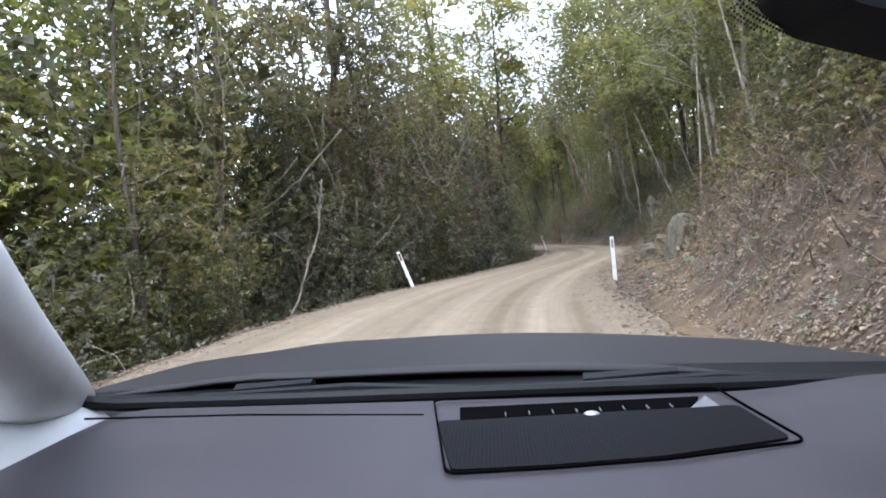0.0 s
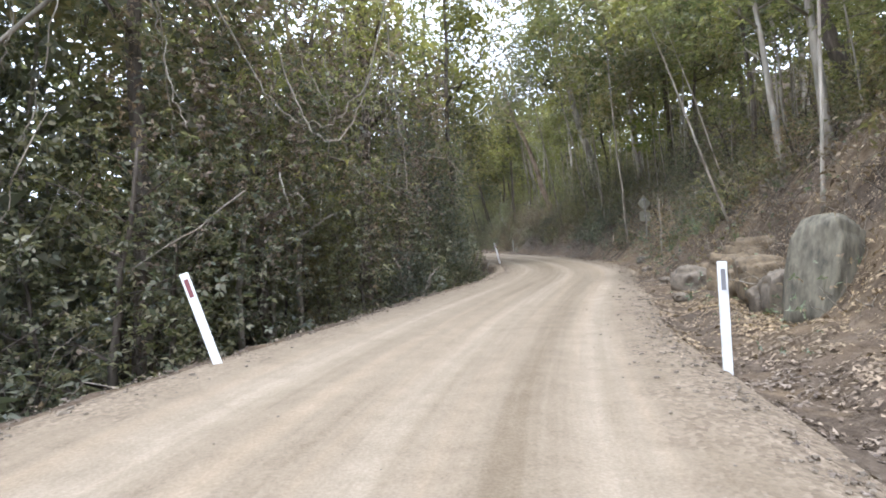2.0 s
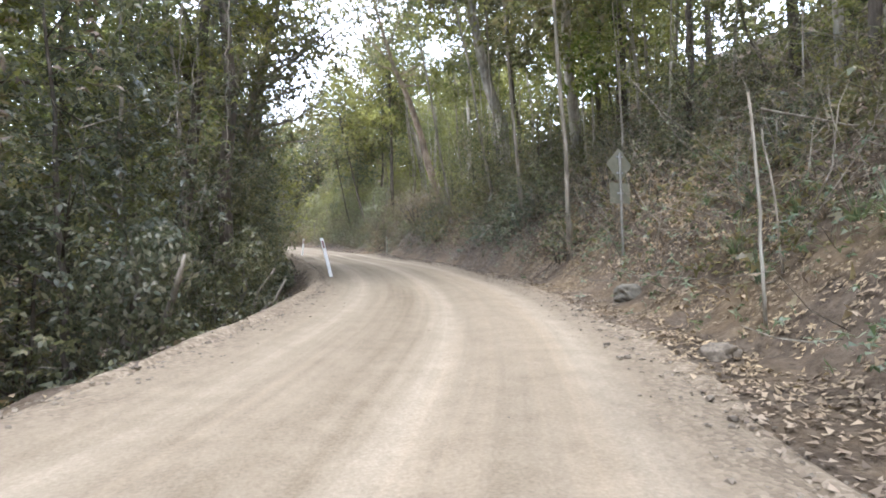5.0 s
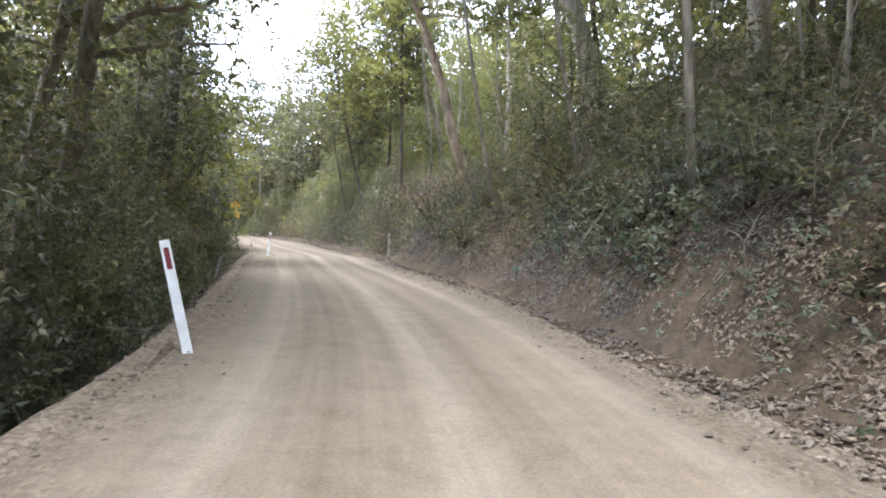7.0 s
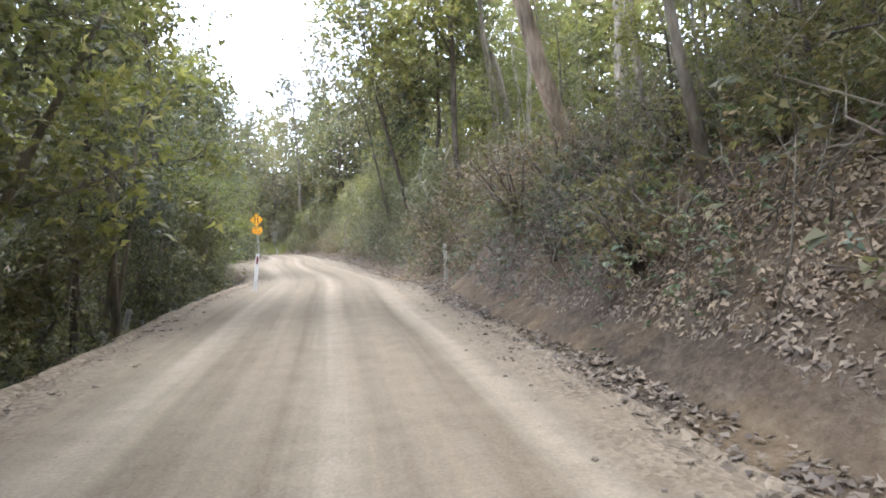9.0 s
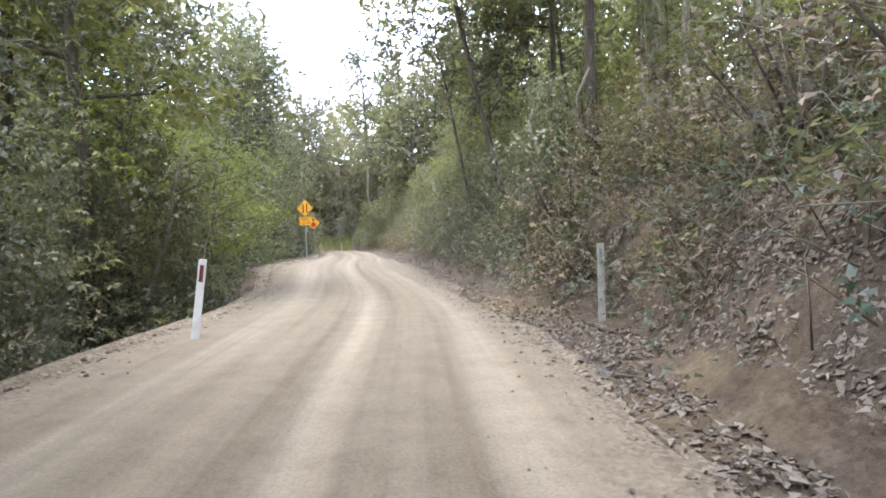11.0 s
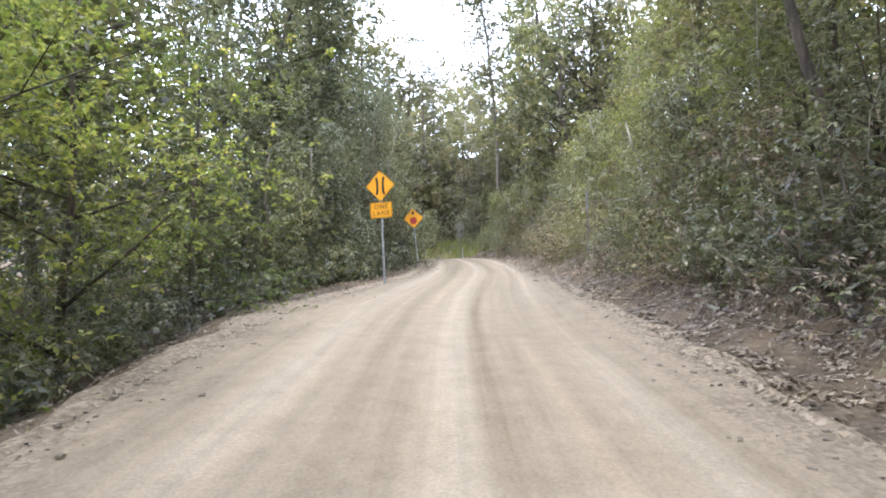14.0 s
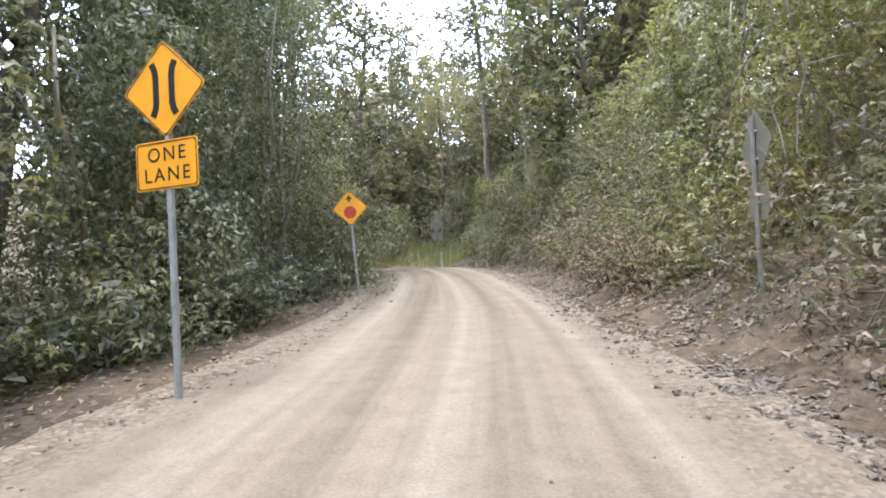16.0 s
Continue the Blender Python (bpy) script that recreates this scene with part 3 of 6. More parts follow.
def strewn(count, y0, y1, off0, off1, gap, taken=None, bias=1.0):
    """Random places beside the road, no two nearer than gap."""
    out, taken = [], taken if taken is not None else []
    for _ in range(count * 30):
        if len(out) >= count:
            break
        x, y = beside(R.uniform(y0, y1), math.copysign(abs(off0) + (abs(off1) - abs(off0)) * R.uniform(0, 1) ** bias, off1))
        if all((x - a) ** 2 + (y - b) ** 2 > gap * gap for a, b in taken) and all((x - a) ** 2 + (y - b) ** 2 > r * r for a, b, r in CLEAR):
            out.append((x, y))
            taken.append((x, y))
    return out

# Kinds of tree, built once each.
def gum(seed, h, r, lean, base, spread):
    g = np.random.default_rng(seed)
    return make_tree("gum_tree", "tall pale-barked gum tree with a thin high crown", "tree", "gum trees on the slope",
                     tree_parts(g, h, r, lean, base, spread, 14, 9, 45, 0.16, BARK_PALE, LEAF_LIGHT, 0.6, clump_size=0.5, slim=0.4))

def broadleaf(seed, h, r, spread, foliage, base=0.28, per=25):
    g = np.random.default_rng(seed)
    return make_tree("forest_tree", "dark-barked rainforest tree with a dense olive crown", "tree", "trees of the forest",
                     tree_parts(g, h, r, (g.normal(0, 0.03), g.normal(0, 0.03)), base, spread, 18, 9, per, 0.27, BARK_BROWN, foliage, 0.3, clump_size=0.55))

def understorey(seed, h, spread, foliage, label="slender understorey tree leafy almost to the ground", leaf=0.125, per=25, limbs=15, full=False):
    g = np.random.default_rng(seed)
    return make_tree("understorey_tree", label, "tree", "understorey trees",
                     tree_parts(g, h, 0.07, (g.normal(0, 0.05), g.normal(0, 0.05)), 0.06, spread, limbs, 7, int(per * 1.3), leaf * 0.76, BARK_BROWN, foliage, 0.25, sides=6, clump_size=0.36, slim=0.55, full=full))

def polewood(seed, h, spread, foliage, bark=BARK_VINE, base=0.42, label="slender forest tree with a leafy head on a bare stem"):
    g = np.random.default_rng(seed)
    return make_tree("pole_tree", label, "tree", "slender trees of the forest edge",
                     tree_parts(g, h, 0.085, (g.normal(0, 0.04), g.normal(0, 0.04)), base, spread, 15, 7, 30, 0.13, bark, foliage, 0.3, sides=6, clump_size=0.36, slim=0.42))

def sapling(seed, h):
    g = np.random.default_rng(seed)
    return make_tree("sapling", "thin pale sapling with a few leaves at its top", "sapling", "saplings on the bank",
                     tree_parts(g, h, 0.03, (g.normal(0, 0.07), g.normal(0, 0.05)), 0.45, 0.9, 8, 4, 30, 0.13, BARK_PALE, LEAF_LIGHT, 0.3, sides=5, clump_size=0.28))

def shrub(seed, h, wide, foliage, label, leaf=0.088, per=25, group="shrubs beside the road", full=True):
    g = np.random.default_rng(seed)
    ob = thing("shrub", label, "shrub", group)
    s, f = shrub_parts(g, h, wide, 13, int(per * 1.3), leaf * 0.76, foliage, BARK_BROWN, full=full)
    part("stem", s, ob)
    part("foliage", f, ob)
    return ob

def woods(name, label, spots, per, leaf, foliage, seed):
    """Far trees too many to count: leaf blades in uneven crowns over the given x, y, height, width."""
    g = np.random.default_rng(seed)
    centres, sizes = [], []
    z = ground_z(np.array([s[0] for s in spots]), np.array([s[1] for s in spots]))
    for (x, y, h, w), base in zip(spots, z):
        for k in range(26):
            f = g.uniform(0.05, 1.0)
            a, o = g.uniform(0, 6.28), w * g.uniform(0.2, 1.0) * (1 - 0.6 * abs(f - 0.55))
            centres.append((x + math.cos(a) * o, y + math.sin(a) * o, base + f * h))
            sizes.append(np.array([0.75, 0.75, 0.6]) * g.uniform(0.6, 1.4))
    me = quads_mesh(name, leaves(g, centres, sizes, per, leaf, 0.3, 0.6), foliage)
    tagged(new(name, me), label, "woods", kind="stuff")

def far_spots(y0, y1, off0, off1, n, h0, h1):
    return [(*beside(R.uniform(y0, y1), R.uniform(min(off0, off1), max(off0, off1))), R.uniform(h0, h1), R.uniform(2.0, 3.6)) for _ in range(n)]

woods("woods", "dense dark rainforest falling away below the road", far_spots(0, 98, -14, -30, 60, 15, 24) + far_spots(-18, 8, -9, -22, 20, 9, 16), 34, 0.6, LEAF_DARK, 1)
woods("woods", "dense olive forest climbing the hillside", far_spots(2, 98, 13, 34, 84, 10, 15), 26, 0.6, LEAF_OLIVE, 2)
woods("woods", "forested hillside beyond the bend", [(R.uniform(-40, 45), R.uniform(112, 150), R.uniform(9, 15), R.uniform(2.2, 4.0)) for _ in range(95)], 32, 0.55, LEAF_OLIVE, 3)

woods("woods", "tall olive forest just below the road", far_spots(6, 62, -8, -16, 34, 16, 23), 36, 0.44, LEAF_OLIVE, 4)
woods("woods", "light green forest over the cut bank", far_spots(4, 100, 9, 20, 46, 8, 13), 36, 0.4, LEAF_LIGHT, 5)
woods("woods", "tall yellow-green forest below the first stretch", far_spots(2, 16, -6, -15, 46, 20, 27), 36, 0.34, LEAF_LIGHT, 8)
woods("woods", "green forest low below the first stretch", far_spots(-2, 14, -5, -14, 34, 9, 14), 36, 0.3, LEAF_LIGHT, 9)
taken = []
# Forest on the falling ground and on the slope.
scatter([broadleaf(11, 17, 0.2, 3.3, LEAF_DARK), broadleaf(12, 19, 0.24, 3.6, LEAF_LIGHT), broadleaf(13, 14, 0.16, 3.0, LEAF_OLIVE)],
        strewn(6, 14, 62, -4.6, -11, 2.6, taken, 0.8) + strewn(4, 61, 99, -4.5, -13, 2.6, taken, 0.8), 0.85, 1.15)
scatter([broadleaf(14, 11, 0.16, 2.4, LEAF_LIGHT, 0.3), broadleaf(15, 12, 0.18, 2.6, LEAF_OLIVE, 0.35), gum(16, 15, 0.17, (-0.03, 0), 0.45, 2.6), gum(17, 14, 0.14, (-0.06, 0.02), 0.4, 2.4)],
        strewn(28, 4, 104, 5.2, 14, 2.6, taken, 0.8), 0.8, 1.15)
scatter([polewood(101, 9, 1.5, LEAF_LIGHT, BARK_PALE), polewood(102, 7.5, 1.4, LEAF_OLIVE, BARK_PALE, 0.5), polewood(103, 10, 1.5, LEAF_LIGHT, BARK_VINE, 0.5)], strewn(32, 16, 100, 3.6, 12, 1.5, taken), 0.8, 1.2)
scatter([broadleaf(18, 12, 0.2, 3.2, LEAF_OLIVE, 0.1), broadleaf(19, 10, 0.18, 3.0, LEAF_BLUE, 0.08)], [(-9, 112), (-3, 110.5), (2, 109), (7, 106), (12, 105), (9, 111), (-14, 111), (16, 108), (4.5, 113), (-1, 115), (-1.2, 91), (0.2, 96), (-3.5, 94), (10.4, 92.5)], 0.8, 1.15)
scatter([broadleaf(67, 17, 0.18, 2.6, LEAF_OLIVE, 0.2, 26)], [(9.8, 97.5), (8.6, 102.5), (12.5, 99), (-2.0, 99.5 + 12)], 0.9, 1.1)
def canopy_tree(seed, h, r, spread, foliage, base):
    g = np.random.default_rng(seed)
    return make_tree("forest_tree", "tall rainforest tree reaching over the road", "tree", "trees of the forest",
                     tree_parts(g, h, r, (g.normal(0, 0.03), g.normal(0, 0.03)), base, spread, 18, 9, 65, 0.19, BARK_BROWN, foliage, 0.3, clump_size=0.5, slim=0.55))

tall = [canopy_tree(61, 19, 0.2, 3.2, LEAF_OLIVE, 0.35), canopy_tree(62, 20, 0.22, 3.4, LEAF_LIGHT, 0.4)]
scatter(tall, [(-1.6, 24.2), (0.6, 27.2), (2.9, 35.2), (0.6, 38.5), (4.1, 47.5), (-3.4, 19.5), (-5.8, 15.0), (2.6, 57.5), (-4.6, 22.5), (-7.5, 18.5), (-2.4, 28.5), (0.2, 32.8)], 0.85, 1.1)
scatter([canopy_tree(111, 13, 0.11, 2.8, LEAF_LIGHT, 0.4), canopy_tree(112, 12, 0.1, 2.6, LEAF_OLIVE, 0.4)], [(16.6, 38.0), (17.2, 45.5), (15.6, 32.6), (13.6, 62.5), (13.2, 70.8), (12.8, 77.2), (14.8, 27.5)], 0.9, 1.1)
scatter([canopy_tree(113, 13, 0.2, 3.2, LEAF_BLUE, 0.3), canopy_tree(114, 12, 0.18, 3.0, LEAF_DARK, 0.35)], [(-3.2, 80.5), (-1.8, 85.0), (-4.5, 75.5), (-2.6, 90.5), (-5.5, 70.0), (-0.4, 77.8), (-2.4, 73.6), (-3.8, 87.2), (-1.6, 68.4)], 0.95, 1.15)
scatter([shrub(63, 1.6, 1.0, LEAF_OLIVE, "green shrub beyond the bend", full=False), shrub(64, 1.3, 1.0, LEAF_BLUE, "grey-green shrub beyond the bend", full=False)],
        [(R.uniform(-6, 11), R.uniform(106, 113)) for _ in range(14)] + [(R.uniform(5.5, 10), R.uniform(99, 106)) for _ in range(8)], 0.9, 1.7, 6)
woods("woods", "dark trees on the steep ground below the road", far_spots(3, 30, -6.5, -13, 26, 14, 20), 36, 0.42, LEAF_DARK, 6)
# Leafy wall on the low side.
wall = []
scatter([understorey(21, 3.6, 1.6, LEAF_DARK, leaf=0.088, per=30, full=True), understorey(22, 4.2, 1.5, LEAF_DARK), understorey(23, 4.6, 1.5, LEAF_OLIVE), understorey(20, 3.4, 1.6, LEAF_BLUE, leaf=0.088, per=30, full=True)], strewn(34, 11, 60, -2.4, -5.2, 1.2, wall, 0.8), 0.8, 1.25)
scatter([polewood(104, 8.5, 2.0, LEAF_OLIVE), polewood(105, 10, 2.1, LEAF_LIGHT), polewood(106, 9, 1.9, LEAF_DARK, BARK_BROWN, 0.3)], strewn(26, 13, 60, -1.9, -6.5, 1.2, wall, 0.8), 0.8, 1.2)
scatter([polewood(107, 8.5, 2.2, LEAF_LIGHT, BARK_BROWN, 0.25), polewood(108, 9.5, 2.2, LEAF_OLIVE, BARK_BROWN, 0.3)], strewn(14, 3, 14, -2.6, -9.5, 1.5, wall), 0.85, 1.2)
scatter([understorey(109, 3.4, 1.5, LEAF_LIGHT), understorey(110, 3.0, 1.5, LEAF_OLIVE)], strewn(9, 2, 12, -2.6, -8, 1.3, wall), 0.8, 1.2)
scatter([understorey(24, 5.5, 1.7, LEAF_BLUE), understorey(25, 5.5, 1.6, LEAF_OLIVE)], strewn(10, 58, 69, -1.9, -6.5, 1.3, None, 0.8) + strewn(10, 70, 99, -4.5, -7.5, 1.3, None, 0.8), 0.8, 1.2)
scatter([understorey(26, 4.0, 1.3, LEAF_OLIVE, leaf=0.088, per=30, full=True), understorey(27, 4.6, 1.3, LEAF_LIGHT, leaf=0.088, per=30, full=True), understorey(28, 3.0, 1.3, LEAF_BLUE, leaf=0.088, per=30, full=True)], strewn(44, 22, 102, 2.6, 9, 1.3, None, 1.0), 0.75, 1.2)
scatter([sapling(31, 6.5), sapling(32, 5.0), sapling(33, 8.0)], strewn(66, 14, 98, 2.2, 11, 0.9), 0.8, 1.2)
# Low growth.
scatter([shrub(41, 1.5, 0.8, LEAF_DARK, "dark green leafy shrub", 0.105, 27), shrub(42, 1.1, 0.9, LEAF_DARK, "low dark green shrub", 0.1, 27), shrub(43, 1.7, 0.8, LEAF_BLUE, "grey-green shrub with broad leaves")],
        strewn(74, 3, 100, -1.5, -4.4, 0.75, None, 1.2), 0.8, 1.4, 6)
scatter([shrub(44, 1.0, 0.8, LEAF_OLIVE, "olive green shrub on the bank"), shrub(45, 0.8, 0.7, LEAF_BLUE, "grey-green shrub on the bank"), shrub(46, 1.2, 0.8, LEAF_DARK, "dark shrub on the bank", full=False),
         shrub(47, 0.8, 0.7, LEAF_DRY, "dry brown twiggy shrub on the bank", 0.05, 40, full=False)], strewn(104, 24, 101, 1.2, 5.5, 0.6, None, 1.0), 0.8, 1.4, 8)
scatter([shrub(48, 0.9, 0.8, LEAF_DRY, "dry brown shrub on the cut bank", 0.05, 40, full=False), shrub(49, 1.2, 0.8, LEAF_OLIVE, "olive shrub above the cut bank", full=False)], strewn(26, -2, 24, 3.4, 7, 0.8), 0.8, 1.4, 8)
scatter([understorey(65, 4.0, 1.4, LEAF_OLIVE), understorey(66, 5.0, 1.6, LEAF_LIGHT)], strewn(22, 3, 24, 4.2, 9.0, 1.3), 0.7, 1.05)

def undergrowth(name, label, count, y0, y1, off0, off1, high, per, leaf, foliage, seed):
    """Knee-high growth too thick to count, in uneven clumps."""
    g = np.random.default_rng(seed)
    spots = np.array([beside(g.uniform(y0, y1), math.copysign(1, off1) * (abs(off0) + (abs(off1) - abs(off0)) * g.uniform(0, 1))) for _ in range(count)])
    z = ground_z(spots[:, 0], spots[:, 1]) + high * g.uniform(0.15, 1.0, count)
    sizes = np.stack([g.uniform(0.15, 0.4, count)] * 2 + [g.uniform(0.1, 0.25, count)], 1)
    me = quads_mesh(name, leaves(g, np.column_stack([spots, z]), sizes, per, leaf, 0.25), foliage)
    tagged(new(name, me), label, "undergrowth", kind="stuff")

undergrowth("undergrowth", "thick olive undergrowth over the slope", 700, 26, 102, 1.4, 7.0, 0.8, 80, 0.11, LEAF_OLIVE, 21)
undergrowth("undergrowth", "grey-green creepers over the bank", 520, 34, 102, 1.2, 5.0, 0.7, 75, 0.11, LEAF_BLUE, 22)
undergrowth("undergrowth", "dry brown twigs and dead leaves on the bank", 420, 22, 99, 0.8, 4.2, 0.4, 60, 0.075, LEAF_DRY, 23)
undergrowth("undergrowth", "dry brown dead leaves on the first stretch of bank", 90, 1, 10.5, 1.3, 4.2, 0.35, 60, 0.06, LEAF_DRY, 40)
undergrowth("undergrowth", "dark undergrowth below the road's edge", 500, -6, 100, -1.2, -5.5, 0.7, 80, 0.14, LEAF_DARK, 24)

undergrowth("undergrowth", "olive growth on top of the cut bank", 300, 3, 25, 3.1, 9.0, 0.7, 90, 0.11, LEAF_OLIVE, 25)
undergrowth("undergrowth", "dry brown growth on top of the cut bank", 160, -3, 25, 2.6, 6.0, 0.5, 80, 0.09, LEAF_DRY, 26)

def curtain(name, label, count, y0, y1, off0, off1, z0, z1, per, leaf, foliage, seed):
    """Leaves hanging in upright strands at the forest edge."""
    g = np.random.default_rng(seed)
    centres, sizes = [], []
    for _ in range(count):
        x, y = beside(g.uniform(y0, y1), -g.uniform(abs(off0), abs(off1)))
        road = float(np.interp(y, RISE_Y, RISE_Z))
        top, drop = road + g.uniform(z0 + 1, z1), g.uniform(1.5, 4.0)
        for k in range(7):
            centres.append((x + g.normal(0, 0.06), y + g.normal(0, 0.06), max(gz(x, y), top - drop * k / 6)))
            sizes.append((0.13, 0.13, 0.2))
    tagged(new(name, quads_mesh(name, leaves(g, centres, sizes, per, leaf, 0.8, 0.5), foliage)), label, "vines", kind="stuff")

curtain("vine_curtain", "dead brown vines hanging from the branches", 90, 15, 27, -1.2, -3.6, 1.5, 8.5, 40, 0.09, LEAF_DRY, 41)
curtain("vine_curtain", "dark leafy creepers hanging at the forest edge", 90, 14, 60, -1.0, -3.4, 1.0, 7.5, 45, 0.10, LEAF_DARK, 42)
curtain("vine_curtain", "grey-green creepers hanging over the thicket", 60, 70, 96, -1.6, -4.5, 1.5, 9.0, 45, 0.11, LEAF_BLUE, 43)

# Trees that stand out, by foot and by a point higher on the trunk.
def marked_tree(name, label, foot, through_point, h, r, bark, foliage, base, spread, seed, group="", limbs=14, per=45, leaf=0.15, cut=0.42):
    """The trunk runs from the ground through both points."""
    a, b = Vector(foot), Vector(through_point)
    d = (b - a) / (b.z - a.z)
    x, y, z = a
    for _ in range(40):
        low = gz(x, y)
        if z <= low:
            break
        x, y, z = x - d.x * 0.1, y - d.y * 0.1, z - 0.1
    g = np.random.default_rng(seed)
    ob = make_tree(name, label, "tree", group, tree_parts(g, h, r, (d.x, d.y), base, spread, limbs, 8, per, leaf, bark, foliage, 0.4, sides=10, clump_size=cut))
    ob.matrix_basis = pose(x, y, z)
    return ob

marked_tree("gum_tree", "pale grey gum with a straight bare trunk", (14.91, 42.94, 8.54), (13.59, 41.93, 13.43), 15, 0.30, BARK_PALE, LEAF_LIGHT, 0.62, 2.8, 51)
marked_tree("gum_tree", "gum tree with peeling pinkish bark", (15.62, 38.09, 8.85), (14.71, 37.08, 12.80), 14, 0.22, BARK_PALE, LEAF_LIGHT, 0.55, 2.6, 52)
marked_tree("gum_tree", "thick brown trunk leaning over the road", (15.21, 52.2, 6.45), (13.79, 51.7, 9.84), 12, 0.26, BARK_GUM, LEAF_OLIVE, 0.55, 3.0, 53)
marked_tree("gum_tree", "slim pale gum on the slope", (15.99, 61.02, 6.82), (15.05, 59.32, 13.81), 14, 0.16, BARK_PALE, LEAF_OLIVE, 0.6, 2.6, 54)
marked_tree("gum_tree", "pale gum leaning over the bank", (17.62, 63.60, 7.29), (16.37, 63.03, 10.72), 12, 0.28, BARK_PALE, LEAF_OLIVE, 0.6, 2.8, 55)
marked_tree("forest_tree", "dark leaning trunk hung with leaves", (12.91, 66.14, 6.63), (11.76, 65.07, 10.94), 10, 0.085, BARK_BROWN, LEAF_DARK, 0.35, 2.4, 56)
marked_tree("forest_tree", "dark trunk on the slope", (16.15, 69.19, 10.28), (15.51, 68.36, 12.94), 12, 0.13, BARK_BROWN, LEAF_DARK, 0.4, 2.4, 57)
marked_tree("forest_tree", "big grey-brown forked tree beside the road", (4.36, 41.57, 4.56), (4.92, 41.09, 7.08), 12, 0.24, BARK_VINE, LEAF_OLIVE, 0.5, 3.4, 58, limbs=16)
marked_tree("forest_tree", "grey-brown trunk with spreading limbs", (3.43, 42.70, 4.68), (3.89, 42.21, 7.30), 13, 0.2, BARK_VINE, LEAF_OLIVE, 0.5, 3.2, 59)
marked_tree("forest_tree", "tall thin tree at the bend with an open crown", (5.69, 103.43, 11.79), (5.09, 100.56, 20.16), 17, 0.2, BARK_VINE, LEAF_OLIVE, 0.4, 3.2, 60, limbs=16, per=70, leaf=0.2, cut=0.6)
for k, (a, b) in enumerate((((15.62, 47.59, 5.67), (14.91, 46.99, 8.76)), ((15.42, 47.64, 5.96), (14.31, 47.25, 8.81)), ((8.81, 21.11, 4.14), (8.48, 21.08, 5.02)),
                            ((11.67, 25.15, 5.29), (11.06, 25.04, 6.93)), ((6.55, 11.25, 2.99), (6.15, 11.06, 4.73)), ((7.71, 98.37, 11.8), (7.62, 96.26, 17.8)), ((8.13, 98.85, 11.9), (8.1, 97.0, 17.3)))):
    marked_tree("sapling", "thin pale bare-stemmed sapling", a, b, 7.5 if k < 5 else 13, 0.032 if k < 5 else 0.1, BARK_PALE, LEAF_LIGHT, 0.6, 1.2, 70 + k, "saplings on the bank", 8, 30, 0.14, 0.3)

def vine_thicket(seed, h, w, foliage, label, balls=15, per=620, leaf=0.15):
    """A thicket under a coat of creepers: leaves hang shingled over overlapping rounded masses."""
    g = np.random.default_rng(seed)
    per, leaf = int(per * 1.2), leaf * 0.72
    quads = []
    for k in range(balls):
        f = (k + g.uniform(0, 0.8)) / balls
        a, o = g.uniform(0, 6.28), w * g.uniform(0.25, 0.8) * (1 - 0.5 * f)
        r = w * g.uniform(0.3, 0.52) * (1.05 - 0.35 * f)
        c = np.array([math.cos(a) * o, math.sin(a) * o, max(0.25 * r, (h - r) * f)])
        d = g.normal(0, 1, (per, 3))
        d /= np.linalg.norm(d, axis=1, keepdims=True)
        bumps = 1 + 0.22 * np.sin(d[:, 0] * 5 + seed + k) * np.cos(d[:, 1] * 6 + k) + 0.12 * np.sin(d[:, 2] * 9 + k * 2)
        at = c + d * (r * bumps * (1 - np.abs(g.normal(0, 0.13, per))))[:, None] * np.array([1, 1, 1.15])
        axis = np.array([0, 0, -0.9]) + g.normal(0, 0.75, (per, 3))
        axis -= d * (np.sum(axis * d, 1, keepdims=True) * 0.75)
        axis /= np.linalg.norm(axis, axis=1, keepdims=True)
        across = np.cross(axis, d + g.normal(0, 0.4, (per, 3)))
        across /= np.linalg.norm(across, axis=1, keepdims=True) + 1e-6
        ln = (leaf * g.uniform(0.5, 1.35, per))[:, None]
        mid = at + d * ln * 0.12
        quads.append(np.stack([at - axis * ln * 0.5, mid + across * ln * 0.25, at + axis * ln * 0.55, mid - across * ln * 0.25], 1))
    stems = [tube(wander(g, (g.normal(0, 0.2), g.normal(0, 0.2), -0.3), (g.normal(0, w * 0.3), g.normal(0, w * 0.3), h * g.uniform(0.6, 0.95)), 5, 0.1), [0.07, 0.065, 0.055, 0.045, 0.035, 0.02], 6) for _ in range(4)]
    v, f = joined(stems)
    ob = thing("vine_thicket", label, "thicket", "vine thickets beside the road")
    part("stem", mesh_from("stem", [tuple(q) for q in v], f, BARK_VINE, True), ob)
    part("foliage", quads_mesh("foliage", np.concatenate(quads), foliage), ob)
    return ob

def placed(ob, x, y, scale=1.0, turn=0):
    ob.matrix_basis = settled(x, y, scale, turn, 1.0, 0.05)

